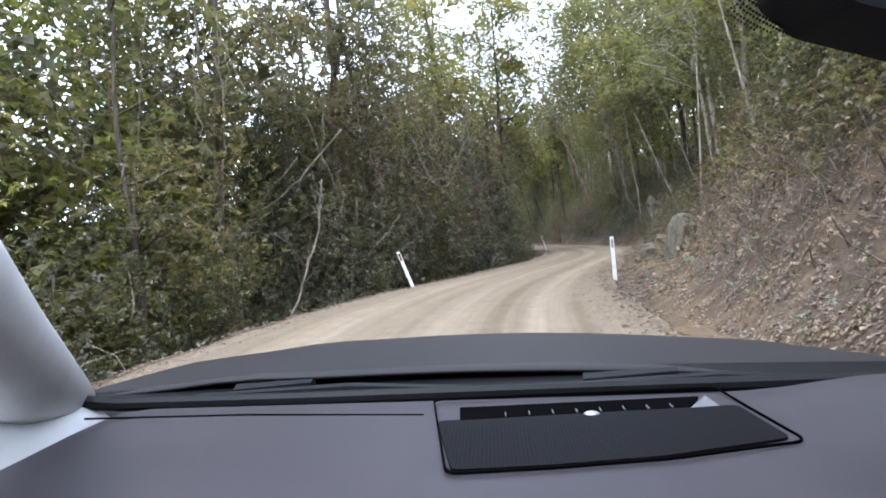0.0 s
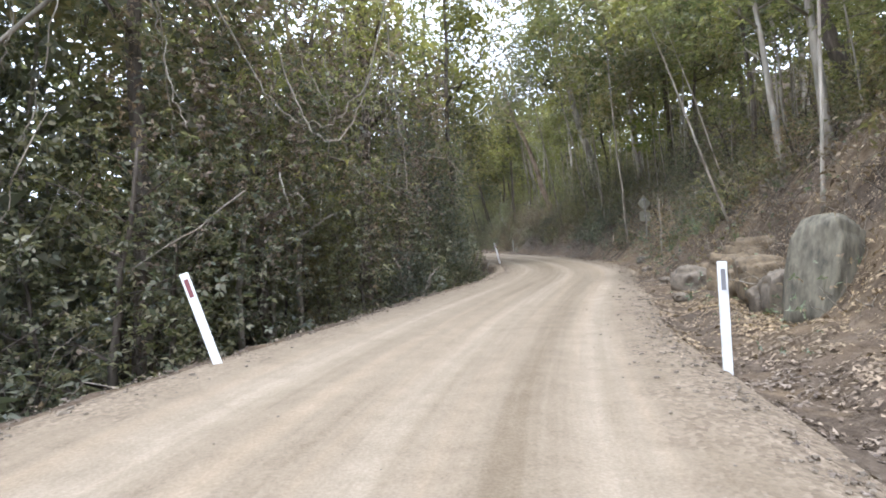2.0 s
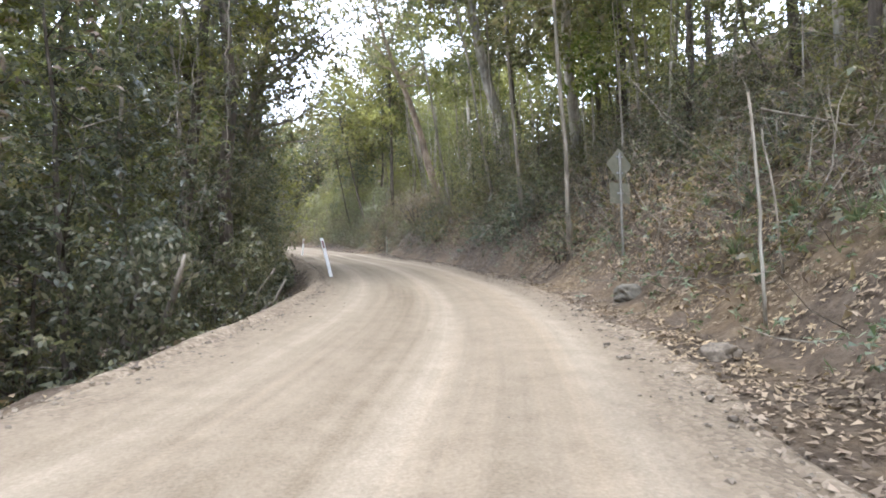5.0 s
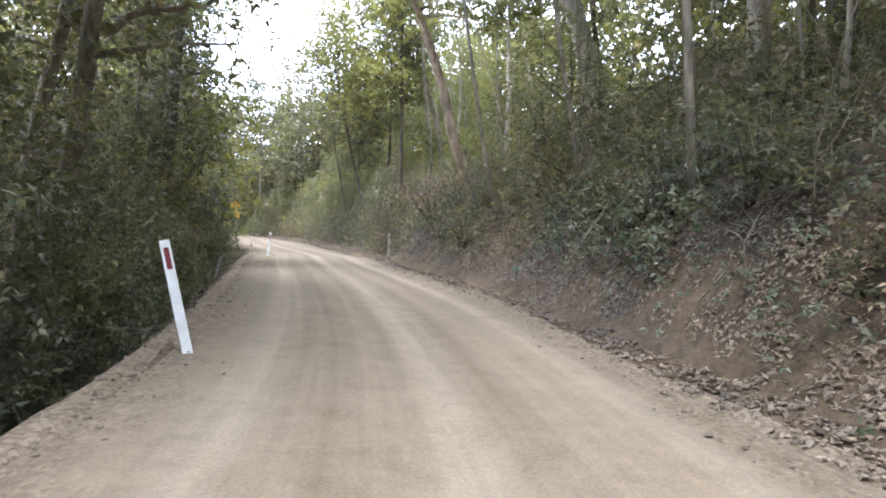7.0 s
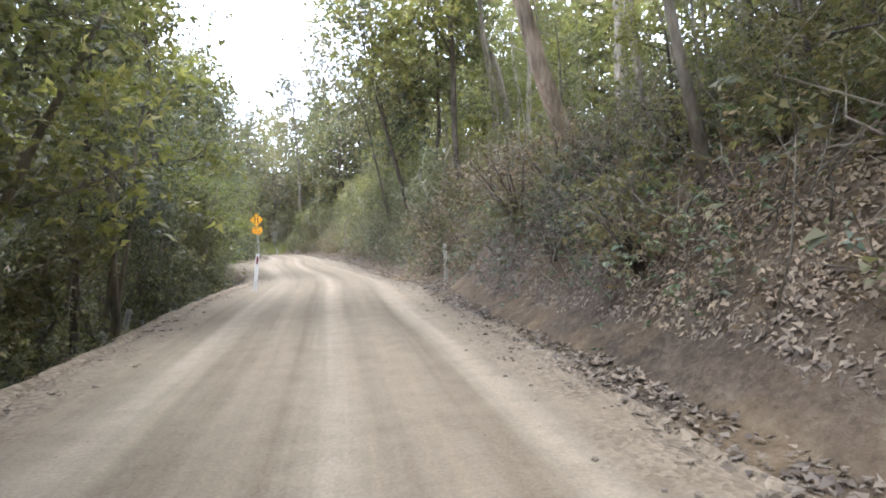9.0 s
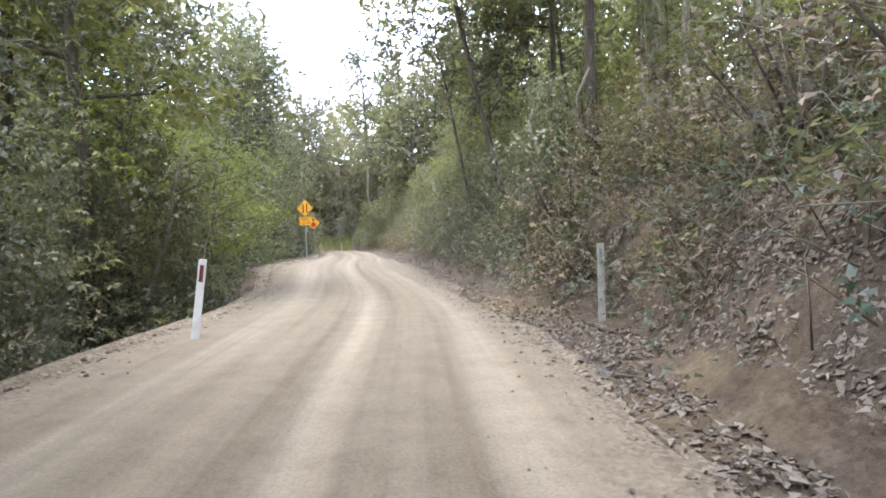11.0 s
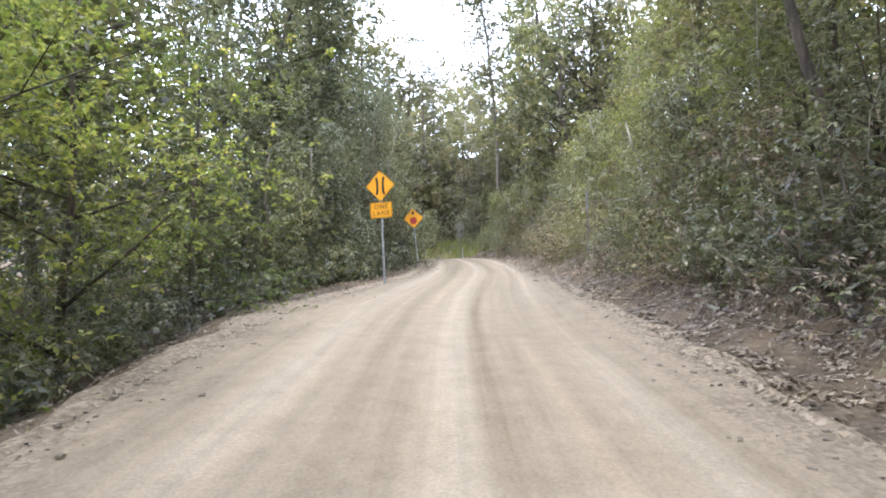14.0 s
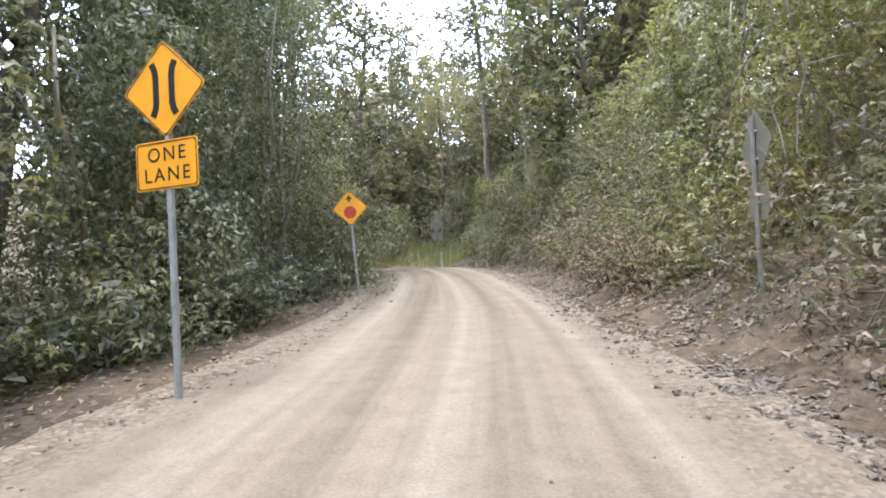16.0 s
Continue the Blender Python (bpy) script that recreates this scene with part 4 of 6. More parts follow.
placed(understorey(89, 3.2, 1.5, LEAF_BLUE, "broad-leaved grey-green shrub over the bank", 0.109, 51, 15, full=True), 13.6, 40.8)
placed(understorey(251, 3.2, 1.5, LEAF_OLIVE, "leafy olive tree in front of the pale gum", 0.11, 42, 15, full=True), 13.6, 42.6, 0.75)
placed(understorey(252, 2.8, 1.4, LEAF_LIGHT, "light olive shrub on the slope", 0.11, 42, 15, full=True), 13.7, 45.6, 0.7)
placed(understorey(90, 3.0, 1.5, LEAF_OLIVE, "leafy olive shrub over the bank", 0.102, 42, 15, full=True), 14.2, 38.6)
placed(understorey(81, 5.2, 2.3, LEAF_BRIGHT, "bright yellow-green leafy tree by the road", 0.085, 100, 18, full=True), 3.0, 67.0)
placed(understorey(82, 4.4, 1.9, LEAF_BRIGHT, "yellow-green leafy tree by the road", 0.082, 84, 15, full=True), 3.7, 64.2)
placed(vine_thicket(83, 8.6, 2.9, LEAF_VINE, "tall tree wrapped in grey-green vines", 30, 860, 0.135), 1.5, 83.6)
placed(vine_thicket(84, 6.0, 2.6, LEAF_VINE, "grey-green creepers draped over a thicket", 16), 0.6, 80.4)
placed(vine_thicket(88, 8.5, 2.6, LEAF_BLUE, "vine-covered tree behind the thicket", 18), -1.2, 82.6)
placed(vine_thicket(85, 4.6, 2.1, LEAF_LIGHT, "light green creepers over a bush on the bank", 13, 520, 0.13), 12.2, 79.6)
placed(vine_thicket(86, 4.4, 2.0, LEAF_VINE, "grey-green creepers over a bush on the bank", 14), 10.9, 82.6)
placed(vine_thicket(87, 3.8, 1.9, LEAF_OLIVE, "tangled olive creepers on the bank", 14, 560, 0.12), 11.7, 75.0)
placed(make_tree("sapling", "bright green young tree on the slope", "sapling", "saplings on the bank", tree_parts(np.random.default_rng(88), 9.6 - gz(15.2, 36.4), 0.06, (0, 0), 0.6, 1.0, 9, 6, 24, 0.18, BARK_PALE, LEAF_BRIGHT, 0.3, sides=5, clump_size=0.3)), 15.2, 36.4)
placed(understorey(91, 4.8, 2.0, LEAF_BRIGHT, "yellow-green tree leaning to the road", 0.08, 78, 15, full=True), 2.7, 70.2)
for k, (x, y, h) in enumerate(((0.2, 76.2, 4.6), (-0.8, 72.4, 5.0), (1.4, 89.8, 6.0))):
    placed(vine_thicket(92 + k, h, 2.1, LEAF_VINE, "vine-draped thicket beside the road", 13, 560), x, y)
for k, (x, y, h) in enumerate(((13.6, 84.0, 6.0), (14.4, 74.8, 6.0))):
    placed(understorey(96 + k, h, 2.1, (LEAF_BLUE, LEAF_OLIVE)[k % 2], "leafy tree above the vine-covered bank", 0.14, 50, 18), x, y)
for k, (x, y, h) in enumerate(((2.0, 24.6, 2.4), (3.9, 29.0, 2.6), (4.9, 33.0, 2.4), (5.4, 39.4, 2.8), (5.2, 45.0, 2.6))):
    placed(vine_thicket(193 + k, h, 1.5, (LEAF_DARK, LEAF_BLUE)[k % 2], "dark creepers over a bush below the road's edge", 10, 420, 0.12), x, y)

# Trees whose crowns close the view over the cut bank and over the far bend.
over_bank = [polewood(121, 8, 2.3, LEAF_OLIVE, BARK_VINE, 0.3), polewood(122, 7, 2.1, LEAF_LIGHT, BARK_PALE, 0.3)]
scatter(over_bank, [(7.0, 6.8), (6.6, 9.6), (7.8, 12.4), (8.6, 15.0), (9.4, 18.2), (10.6, 21.0), (6.0, 4.6), (9.8, 13.6), (11.6, 18.0)], 0.9, 1.15)
scatter([canopy_tree(123, 14, 0.13, 2.8, LEAF_LIGHT, 0.35)], [(4.4, 57.4), (13.9, 59.2)], 0.95, 1.1)
for k, (x, y, lean_x, h) in enumerate(((13.7, 40.6, -0.2, 16), (13.4, 44.6, -0.2, 17), (12.8, 36.4, -0.1, 15), (15.6, 49.4, -0.08, 15), (14.6, 42.0, -0.1, 18), (11.9, 32.2, -0.06, 13))):
    z = gz(x, y)
    marked_tree("forest_tree", "olive-crowned tree on the slope leaning over the road", (x, y, z), (x + lean_x * 5, y - 0.2, z + 5), h, 0.06, BARK_VINE, (LEAF_LIGHT, LEAF_OLIVE)[k % 2], 0.45, 3.2, 240 + k, "trees of the forest", limbs=17, per=70, leaf=0.18, cut=0.5)
scatter([understorey(231, 3.4, 1.5, LEAF_OLIVE, leaf=0.1, per=30, full=True), understorey(232, 2.8, 1.5, LEAF_LIGHT, leaf=0.1, per=30, full=True)], strewn(15, 1, 11.5, 3.0, 5.2, 0.9), 0.7, 1.1)
undergrowth("undergrowth", "olive leaves hanging over the top of the bank", 260, 0, 11.5, 2.6, 5.5, 1.7, 70, 0.1, LEAF_OLIVE, 39)
undergrowth("undergrowth", "olive bushy growth at the road's edge", 330, 56, 100, 0.7, 2.2, 0.95, 55, 0.07, LEAF_OLIVE, 27)
undergrowth("undergrowth", "grey-green bushy growth at the road's edge", 260, 58, 100, 0.8, 2.6, 1.1, 55, 0.07, LEAF_BLUE, 28)
undergrowth("undergrowth", "grey-green growth on the outer verge", 230, 60, 98, -0.9, -2.4, 0.8, 50, 0.09, LEAF_BLUE, 29)
undergrowth("undergrowth", "brown and olive growth over the bank's foot", 300, 24, 62, 0.7, 2.4, 0.5, 50, 0.07, LEAF_FERN, 30)
placed(vine_thicket(201, 5.4, 2.0, LEAF_VINE, "pale grey-green creepers draped behind the road sign", 15, 560, 0.13), 1.9, 78.2)
placed(vine_thicket(202, 4.6, 1.7, LEAF_VINE, "pale grey-green creepers over a roadside bush", 13, 520, 0.13), 1.7, 74.2)
placed(vine_thicket(203, 3.4, 1.3, LEAF_BLUE, "dark grey-green creepers beside the stop sign", 11, 460, 0.12), 2.3, 86.6)
placed(vine_thicket(204, 3.2, 1.5, LEAF_VINE, "pale creepers hanging over the bank", 12, 480, 0.12), 12.9, 58.8)

placed(vine_thicket(205, 9.0, 2.6, LEAF_VINE, "tall grey-green curtain of creepers by the road", 20, 580, 0.16), -0.7, 75.4)
placed(vine_thicket(206, 9.5, 2.3, LEAF_BLUE, "tall dark curtain of creepers by the road", 20, 560, 0.16), -2.2, 84.8)
for k, (x, y, h) in enumerate(((6.9, 95.6, 3.4), (7.4, 99.2, 4.2), (5.6, 102.6, 3.8), (3.2, 106.6, 3.6), (-0.8, 108.4, 3.4), (8.4, 93.2, 3.6))):
    placed(vine_thicket(207 + k, h, 1.9, (LEAF_OLIVE, LEAF_VINE, LEAF_LIGHT)[k % 3], "rounded creeper-covered bush at the far bend", 11, 300, 0.19), x, y)
woods("woods", "green trees close behind the far bend", [(R.uniform(-14, 17), R.uniform(110, 119), R.uniform(6, 9.5), R.uniform(1.8, 2.8)) for _ in range(34)], 36, 0.36, LEAF_OLIVE, 7)
undergrowth("undergrowth", "leafy growth over the upper slope", 520, 8, 72, 6.5, 17, 1.5, 40, 0.22, LEAF_OLIVE, 34)
undergrowth("undergrowth", "light green growth over the upper slope", 300, 8, 72, 6.5, 16, 1.6, 40, 0.2, LEAF_LIGHT, 35)
undergrowth("undergrowth", "dry brown stalks and leaves down the cut bank", 300, 2, 26, 1.8, 4.2, 0.2, 45, 0.05, LEAF_DRY, 36)
undergrowth("undergrowth", "small green plants dotted over the cut bank", 120, 2, 26, 1.0, 4.2, 0.3, 35, 0.06, LEAF_FERN, 37)
scatter([canopy_tree(124, 17, 0.17, 2.9, LEAF_LIGHT, 0.5)], [(4.6, 34.6)], 0.95, 1.1)
undergrowth("undergrowth", "dry tan leaves and creepers over the bank", 420, 54, 92, 1.0, 4.2, 2.2, 40, 0.075, LEAF_DRY, 38)
for k, (x, y, h) in enumerate(((4.9, 57.6, 4.6), (4.5, 61.0, 4.4), (5.0, 53.6, 4.2), (4.6, 49.6, 3.6), (3.0, 60.0, 5.6))):
    placed(vine_thicket(215 + k, h, 1.6, (LEAF_DARK, LEAF_OLIVE)[k % 2], "dark leafy thicket below the road's edge", 12, 460, 0.12), x, y)
marked_tree("forest_tree", "slender tree leaning out over the road", (12.6, 62.4, 5.6), (11.6, 62.7, 10.0), 13, 0.075, BARK_BROWN, LEAF_LIGHT, 0.5, 2.8, 131, limbs=16, per=65, leaf=0.17, cut=0.5)
marked_tree("forest_tree", "olive-leaved tree leaning out over the road", (12.3, 68.6, 6.2), (11.4, 68.8, 10.4), 12, 0.075, BARK_BROWN, LEAF_OLIVE, 0.5, 2.6, 132, limbs=16, per=65, leaf=0.17, cut=0.5)
placed(vine_thicket(221, 12.5, 2.6, LEAF_DARK, "dark tree wrapped in creepers below the road", 20, 420, 0.19), -5.2, 18.8)
placed(vine_thicket(222, 12.0, 2.5, LEAF_OLIVE, "olive tree wrapped in creepers below the road", 20, 400, 0.19), -7.6, 15.2)

marked_tree("forest_tree", "thick leaning trunk hung with green leaves below the road", (4.0, 47.9, 3.0), (6.2, 48.1, 7.4), 8, 0.15, BARK_VINE, LEAF_LIGHT, 0.6, 2.2, 141, limbs=12, per=40, leaf=0.15, cut=0.42)
placed(vine_thicket(261, 7.2, 2.0, LEAF_LIGHT, "yellow-green rounded tree hung with leaves below the road", 16, 520, 0.13), 4.7, 52.0)
placed(vine_thicket(262, 6.4, 1.8, LEAF_OLIVE, "olive rounded tree hung with leaves below the road", 15, 500, 0.13), 4.3, 46.2)
for k, (x, y, z0, lean_x) in enumerate(((2.9, 39.8, 1.6, 0.12), (3.6, 38.6, 1.6, 0.16))):
    marked_tree("forest_tree", "grey-brown forked trunk rising from the drop", (x, y, z0), (x + lean_x * 5, y - 0.3, z0 + 5), 13, 0.17, BARK_VINE, LEAF_OLIVE, 0.5, 3.0, 142 + k, limbs=13, per=36, leaf=0.15, cut=0.45)

# ---- leafy walls: growth that covers a whole edge of the forest, too thick to count ----
def leaf_wall(name, label, side, y0, y1, foot, lean, low, high, count, per, leaf, foliage, seed, bulge=0.45, bare=-0.35, thick=0.3, droop=0.35, slim=0.42):
    """Small leaves in sprays on a bulging sheet from foot metres off the road, low to high above it, patchy where growth is thin."""
    g = np.random.default_rng(seed)
    y = g.uniform(y0, y1, count)
    k = np.argmin(np.abs(LP[:, 1][None] - y[:, None]) + (LS > 175)[None] * 50, 1)
    f = g.uniform(0, 1, count) ** 0.9
    up = low + (high - low) * f
    skin = foot + lean * f + bulge * (lumps(y, up, 1.7, seed) + 0.6 * lumps(y, up, 0.7, seed + 3.0)) + np.abs(g.normal(0, thick, count))
    keep = (lumps(y, up, 1.3, seed + 7.0) + 0.8 * lumps(y, up, 0.45, seed + 9.0) + g.normal(0, 0.15, count) > bare) & (f < 0.82 + 0.25 * lumps(y, y * 0.3, 2.2, seed + 1.0))
    d = side * (LP[k, 2] + np.maximum(skin, 0.6 if side > 0 else 0.85))
    x, yy = LP[k, 0] + LA[k, 1] * d, LP[k, 1] - LA[k, 0] * d
    for a, b, r in CLEAR:
        keep &= (x - a) ** 2 + (yy - b) ** 2 > r * r
    x, yy, up, k = x[keep], yy[keep], up[keep], k[keep]
    z = np.maximum(LZ[k] + up, ground_z(x, yy) + g.uniform(0.05, 0.5, len(x)))
    me = quads_mesh(name, leaves(g, np.stack([x, yy, z], 1), np.tile((0.13, 0.13, 0.1), (len(x), 1)), per, leaf, droop, slim, True), foliage)
    tagged(new(name, me), label, "creepers", kind="stuff")

RIGHT, LEFT = 1, -1
leaf_wall("creeper_bank", "dusty olive creepers smothering the steep bank", RIGHT, 58, 99, 1.0, 2.5, 0.2, 6.2, 7000, 10, 0.085, LEAF_VINE, 301)
leaf_wall("creeper_bank", "light green creepers over the steep bank", RIGHT, 60, 99, 0.95, 2.6, 0.5, 6.6, 4600, 10, 0.085, LEAF_LIGHT, 302, bare=0.0)
leaf_wall("creeper_bank", "grey-green leafy growth over the steep bank", RIGHT, 56, 99, 0.9, 2.3, 0.15, 5.0, 5000, 10, 0.08, LEAF_OLIVE, 303, bare=-0.1)
leaf_wall("creeper_bank", "dry brown leaves and stems along the bank's foot", RIGHT, 54, 98, 0.6, 0.7, 0.05, 1.2, 2300, 10, 0.06, LEAF_DRY, 304, bulge=0.2, bare=-0.2)
leaf_wall("creeper_bank", "olive scrub over the upper slope", RIGHT, 28, 58, 2.2, 3.2, 1.9, 5.6, 4600, 10, 0.08, LEAF_OLIVE, 305, bare=-0.05, thick=0.6)
leaf_wall("creeper_bank", "dusty brown scrub on the upper slope", RIGHT, 26, 60, 1.6, 2.8, 1.3, 4.2, 3600, 10, 0.06, LEAF_DRY, 306, bare=0.0, thick=0.5)
leaf_wall("creeper_bank", "grey-green scrub hanging over the bank", RIGHT, 30, 62, 1.9, 3.4, 1.7, 6.5, 3200, 10, 0.085, LEAF_VINE, 307, bare=0.1, thick=0.6)
leaf_wall("dark_thicket", "dark leafy thicket along the drop", LEFT, 9, 40, 1.1, 1.1, -1.4, 4.4, 4800, 10, 0.1, LEAF_DARK, 311, bulge=0.9, bare=0.0, thick=0.45)
leaf_wall("dark_thicket", "grey-green leaves in the shade along the drop", LEFT, 14, 68, 0.9, 1.0, -0.8, 4.2, 2600, 10, 0.1, LEAF_BLUE, 312, bulge=0.6, bare=0.15, thick=0.4)
leaf_wall("dark_thicket", "grey-green leafy thicket along the drop", LEFT, 38, 68, 1.1, 1.1, -1.4, 4.4, 4200, 10, 0.1, LEAF_BLUE, 318, bulge=0.9, bare=0.0, thick=0.45)
leaf_wall("vine_wall", "pale grey-green vines over the roadside trees", LEFT, 69, 92, 1.9, 1.6, 0.6, 8.0, 5200, 10, 0.095, LEAF_VINE, 313, bulge=0.7, bare=-0.1, thick=0.5)
# Darker leaf colour puts the shade into the thicket's lower part.
leaf_wall("vine_wall", "dark-toned leaves for the shade low in the roadside thicket", LEFT, 67, 97, 1.6, 0.9, 0.1, 4.0, 3600, 10, 0.095, LEAF_DARK, 314, bulge=0.5, bare=-0.3, thick=0.5)
leaf_wall("vine_wall", "yellow-green foliage beside the road", LEFT, 57, 69, 1.7, 1.6, 1.9, 6.4, 2600, 10, 0.095, LEAF_BRIGHT, 315, bulge=0.7, bare=-0.05, thick=0.5)

leaf_wall("creeper_bank", "dusty olive leaves hanging over the top of the cut", RIGHT, -3, 10.5, 1.7, 2.4, 1.45, 6.5, 3600, 10, 0.085, LEAF_OLIVE, 308, bare=-0.4, thick=0.5)
leaf_wall("creeper_bank", "light green leaves above the cut bank", RIGHT, -3, 24, 4.0, 2.4, 3.4, 8.5, 3200, 10, 0.09, LEAF_LIGHT, 309, bare=-0.2, thick=0.6)
leaf_wall("dark_thicket", "yellow-green leaves of the trees below the road", LEFT, -3, 13, 2.6, 2.0, 0.5, 8.0, 3400, 10, 0.09, LEAF_BRIGHT, 316, bulge=0.8, bare=0.0, thick=0.8)
# Shade under the edge is coloured in with the dark leaf material.
leaf_wall("dark_thicket", "growth below the road's edge, its shade put into dark leaves", LEFT, -3, 12, 1.4, 1.2, -1.4, 2.6, 2600, 10, 0.09, LEAF_DARK, 317, bulge=0.6, bare=-0.25, thick=0.5)

leaf_wall("creeper_bank", "dark grey-green shrubs over the slope", RIGHT, 23, 50, 2.6, 3.6, 1.9, 5.2, 3800, 10, 0.09, LEAF_BLUE, 331, bare=-0.15, thick=0.7)
leaf_wall("creeper_bank", "broad pale leaves of creepers falling to the road", RIGHT, 36.5, 41, 1.0, 1.6, 0.3, 3.6, 1100, 10, 0.11, LEAF_VINE, 332, bare=-0.25, thick=0.35)
# Dark leaf sheet added behind the pale one to paint its shade.
leaf_wall("creeper_bank", "dark-toned leaves for the shade behind the hanging creepers", RIGHT, 36, 41.5, 1.4, 1.6, 0.2, 3.2, 1100, 10, 0.09, LEAF_DARK, 333, bare=-0.4, thick=0.35)

leaf_wall("creeper_bank", "dry brown creepers and dead leaves over the bank", RIGHT, 27, 61, 0.7, 1.3, 0.35, 2.3, 3200, 10, 0.055, LEAF_DRY, 334, bulge=0.25, bare=0.0, thick=0.25)
leaf_wall("creeper_bank", "small green plants over the bank", RIGHT, 27, 61, 0.8, 1.3, 0.5, 2.4, 1500, 10, 0.06, LEAF_FERN, 335, bulge=0.25, bare=0.25, thick=0.25)

def grass_bank(name, label, count, x0, x1, y0, y1, length, foliage, seed):
    """Short grass blades leaning every way."""
    g = np.random.default_rng(seed)
    x, y = g.uniform(x0, x1, count), g.uniform(y0, y1, count)
    _, u = lane_at(x, y)
    keep = np.abs(u) > 3.2
    foot = np.stack([x, y, ground_z(x, y)], 1)[keep]
    n = len(foot)
    tip = foot + np.stack([g.normal(0, 0.12, n), g.normal(0, 0.12, n), length * g.uniform(0.5, 1.2, n)], 1)
    wide = np.stack([g.normal(0, 1, n), g.normal(0, 1, n), np.zeros(n)], 1)
    wide *= 0.02 / np.linalg.norm(wide, axis=1, keepdims=True)
    me = quads_mesh(name, np.stack([foot - wide, foot + wide, tip], 1), foliage)
    tagged(new(name, me), label, "grass", kind="stuff")

grass_bank("grass", "bright green grass on the knoll beyond the bend", 9000, -6, 8, 101, 109, 0.6, LEAF_BRIGHT, 321)

# ---- roadside furniture ----
def box_bm(sx, sy, sz, at=(0, 0, 0), bevel=0.0):
    bm = bmesh.new()
    bmesh.ops.create_cube(bm, size=1.0, matrix=Matrix.Translation(at) @ Matrix.Diagonal((sx, sy, sz, 1)))
    if bevel:
        bmesh.ops.bevel(bm, geom=bm.edges[:], offset=bevel, segments=2, affect="EDGES")
    return bm

def outline_bm(points, depth, y=0.0):
    """A flat plate of the given x, z outline, facing -y, depth thick."""
    bm = bmesh.new()
    f = bm.faces.new([bm.verts.new((x, y, z)) for x, z in points])
    out = bmesh.ops.extrude_face_region(bm, geom=[f])
    bmesh.ops.translate(bm, vec=(0, depth, 0), verts=[v for v in out["geom"] if isinstance(v, bmesh.types.BMVert)])
    bmesh.ops.recalc_face_normals(bm, faces=bm.faces[:])
    return bm

def rounded(corners, r):
    """Outline with rounded corners."""
    out, n = [], len(corners)
    for i, p in enumerate(corners):
        p, a, b = Vector(p), Vector(corners[i - 1]), Vector(corners[(i + 1) % n])
        s, e = p + (a - p).normalized() * r, p + (b - p).normalized() * r
        for t in (0, 0.25, 0.5, 0.75, 1):
            out.append(tuple((s.lerp(p, t)).lerp(p.lerp(e, t), t)))
    return out

def ring_bm(outer, inner, y, depth=0.0015):
    bm = bmesh.new()
    n = len(outer)
    o = [bm.verts.new((x, y, z)) for x, z in outer]
    i = [bm.verts.new((x, y, z)) for x, z in inner]
    for k in range(n):
        bm.faces.new((o[k], o[(k + 1) % n], i[(k + 1) % n], i[k]))
    out = bmesh.ops.extrude_face_region(bm, geom=bm.faces[:])
    bmesh.ops.translate(bm, vec=(0, depth, 0), verts=[v for v in out["geom"] if isinstance(v, bmesh.types.BMVert)])
    bmesh.ops.recalc_face_normals(bm, faces=bm.faces[:])
    return bm

def guide_post(x, y, lean, label, face=0, worn=False, red=False, high=1.08):
    ob = thing("guide_post", label, "guide post", "guide posts along the road")
    white = POST_WORN if worn else POST_WHITE
    w = 0.045
    shape = [(-w, -0.3), (w, -0.3), (w, high - 0.008), (w - 0.006, high), (-w + 0.006, high), (-w, high - 0.008)]
    bm = outline_bm(shape, 0.024, -0.012)
    bmesh.ops.bevel(bm, geom=[e for e in bm.edges if abs(e.verts[0].co.y - e.verts[1].co.y) < 1e-4], offset=0.004, segments=1, affect="EDGES")
    part("post", (bm, white), ob)
    part("reflector", (box_bm(0.045, 0.008, 0.2, (0, -0.014, high - 0.17), 0.003), REFLECT_RED if red else REFLECT_GREY), ob, "dark red reflector" if red else "grey reflector")
    part("reflector_frame", (ring_bm([(-0.032, high - 0.29), (0.032, high - 0.29), (0.032, high - 0.05), (-0.032, high - 0.05)], [(-0.024, high - 0.275), (0.024, high - 0.275), (0.024, high - 0.065), (-0.024, high - 0.065)], -0.0165, 0.006), white), ob)
    up = Vector((lean[0], lean[1], 1)).normalized()
    q = Vector((0, 0, 1)).rotation_difference(up).to_matrix().to_4x4()
    ob.matrix_basis = Matrix.Translation((x, y, gz(x, y) + 0.02)) @ q @ pose(0, 0, 0, 0, 0, face)
    return ob

guide_post(-0.79, 14.94, (-0.33, 0.03), "white plastic guide post leaning outward on the verge", 8, red=True)
guide_post(4.08, 13.72, (0.02, 0.0), "white plastic guide post upright below the bank", -6, high=1.04)
guide_post(7.05, 36.13, (-0.23, 0.05), "white plastic guide post leaning on the verge", 20, red=True, high=1.1)
guide_post(7.38, 54.2, (0.10, 0.0), "dusty white guide post with a red reflector", 10, red=True)
guide_post(12.42, 54.72, (0.0, 0.0), "thin weathered guide post against the bank", -5, worn=True)
guide_post(5.95, 49.4, (0.22, 0.0), "small leaning marker post on the outer verge", 10, worn=True, high=0.62)
guide_post(3.4, 98.2, (0.0, 0.0), "dull pale guide post at the far bend", 0, worn=True, high=0.9)

DIAMOND = 0.415

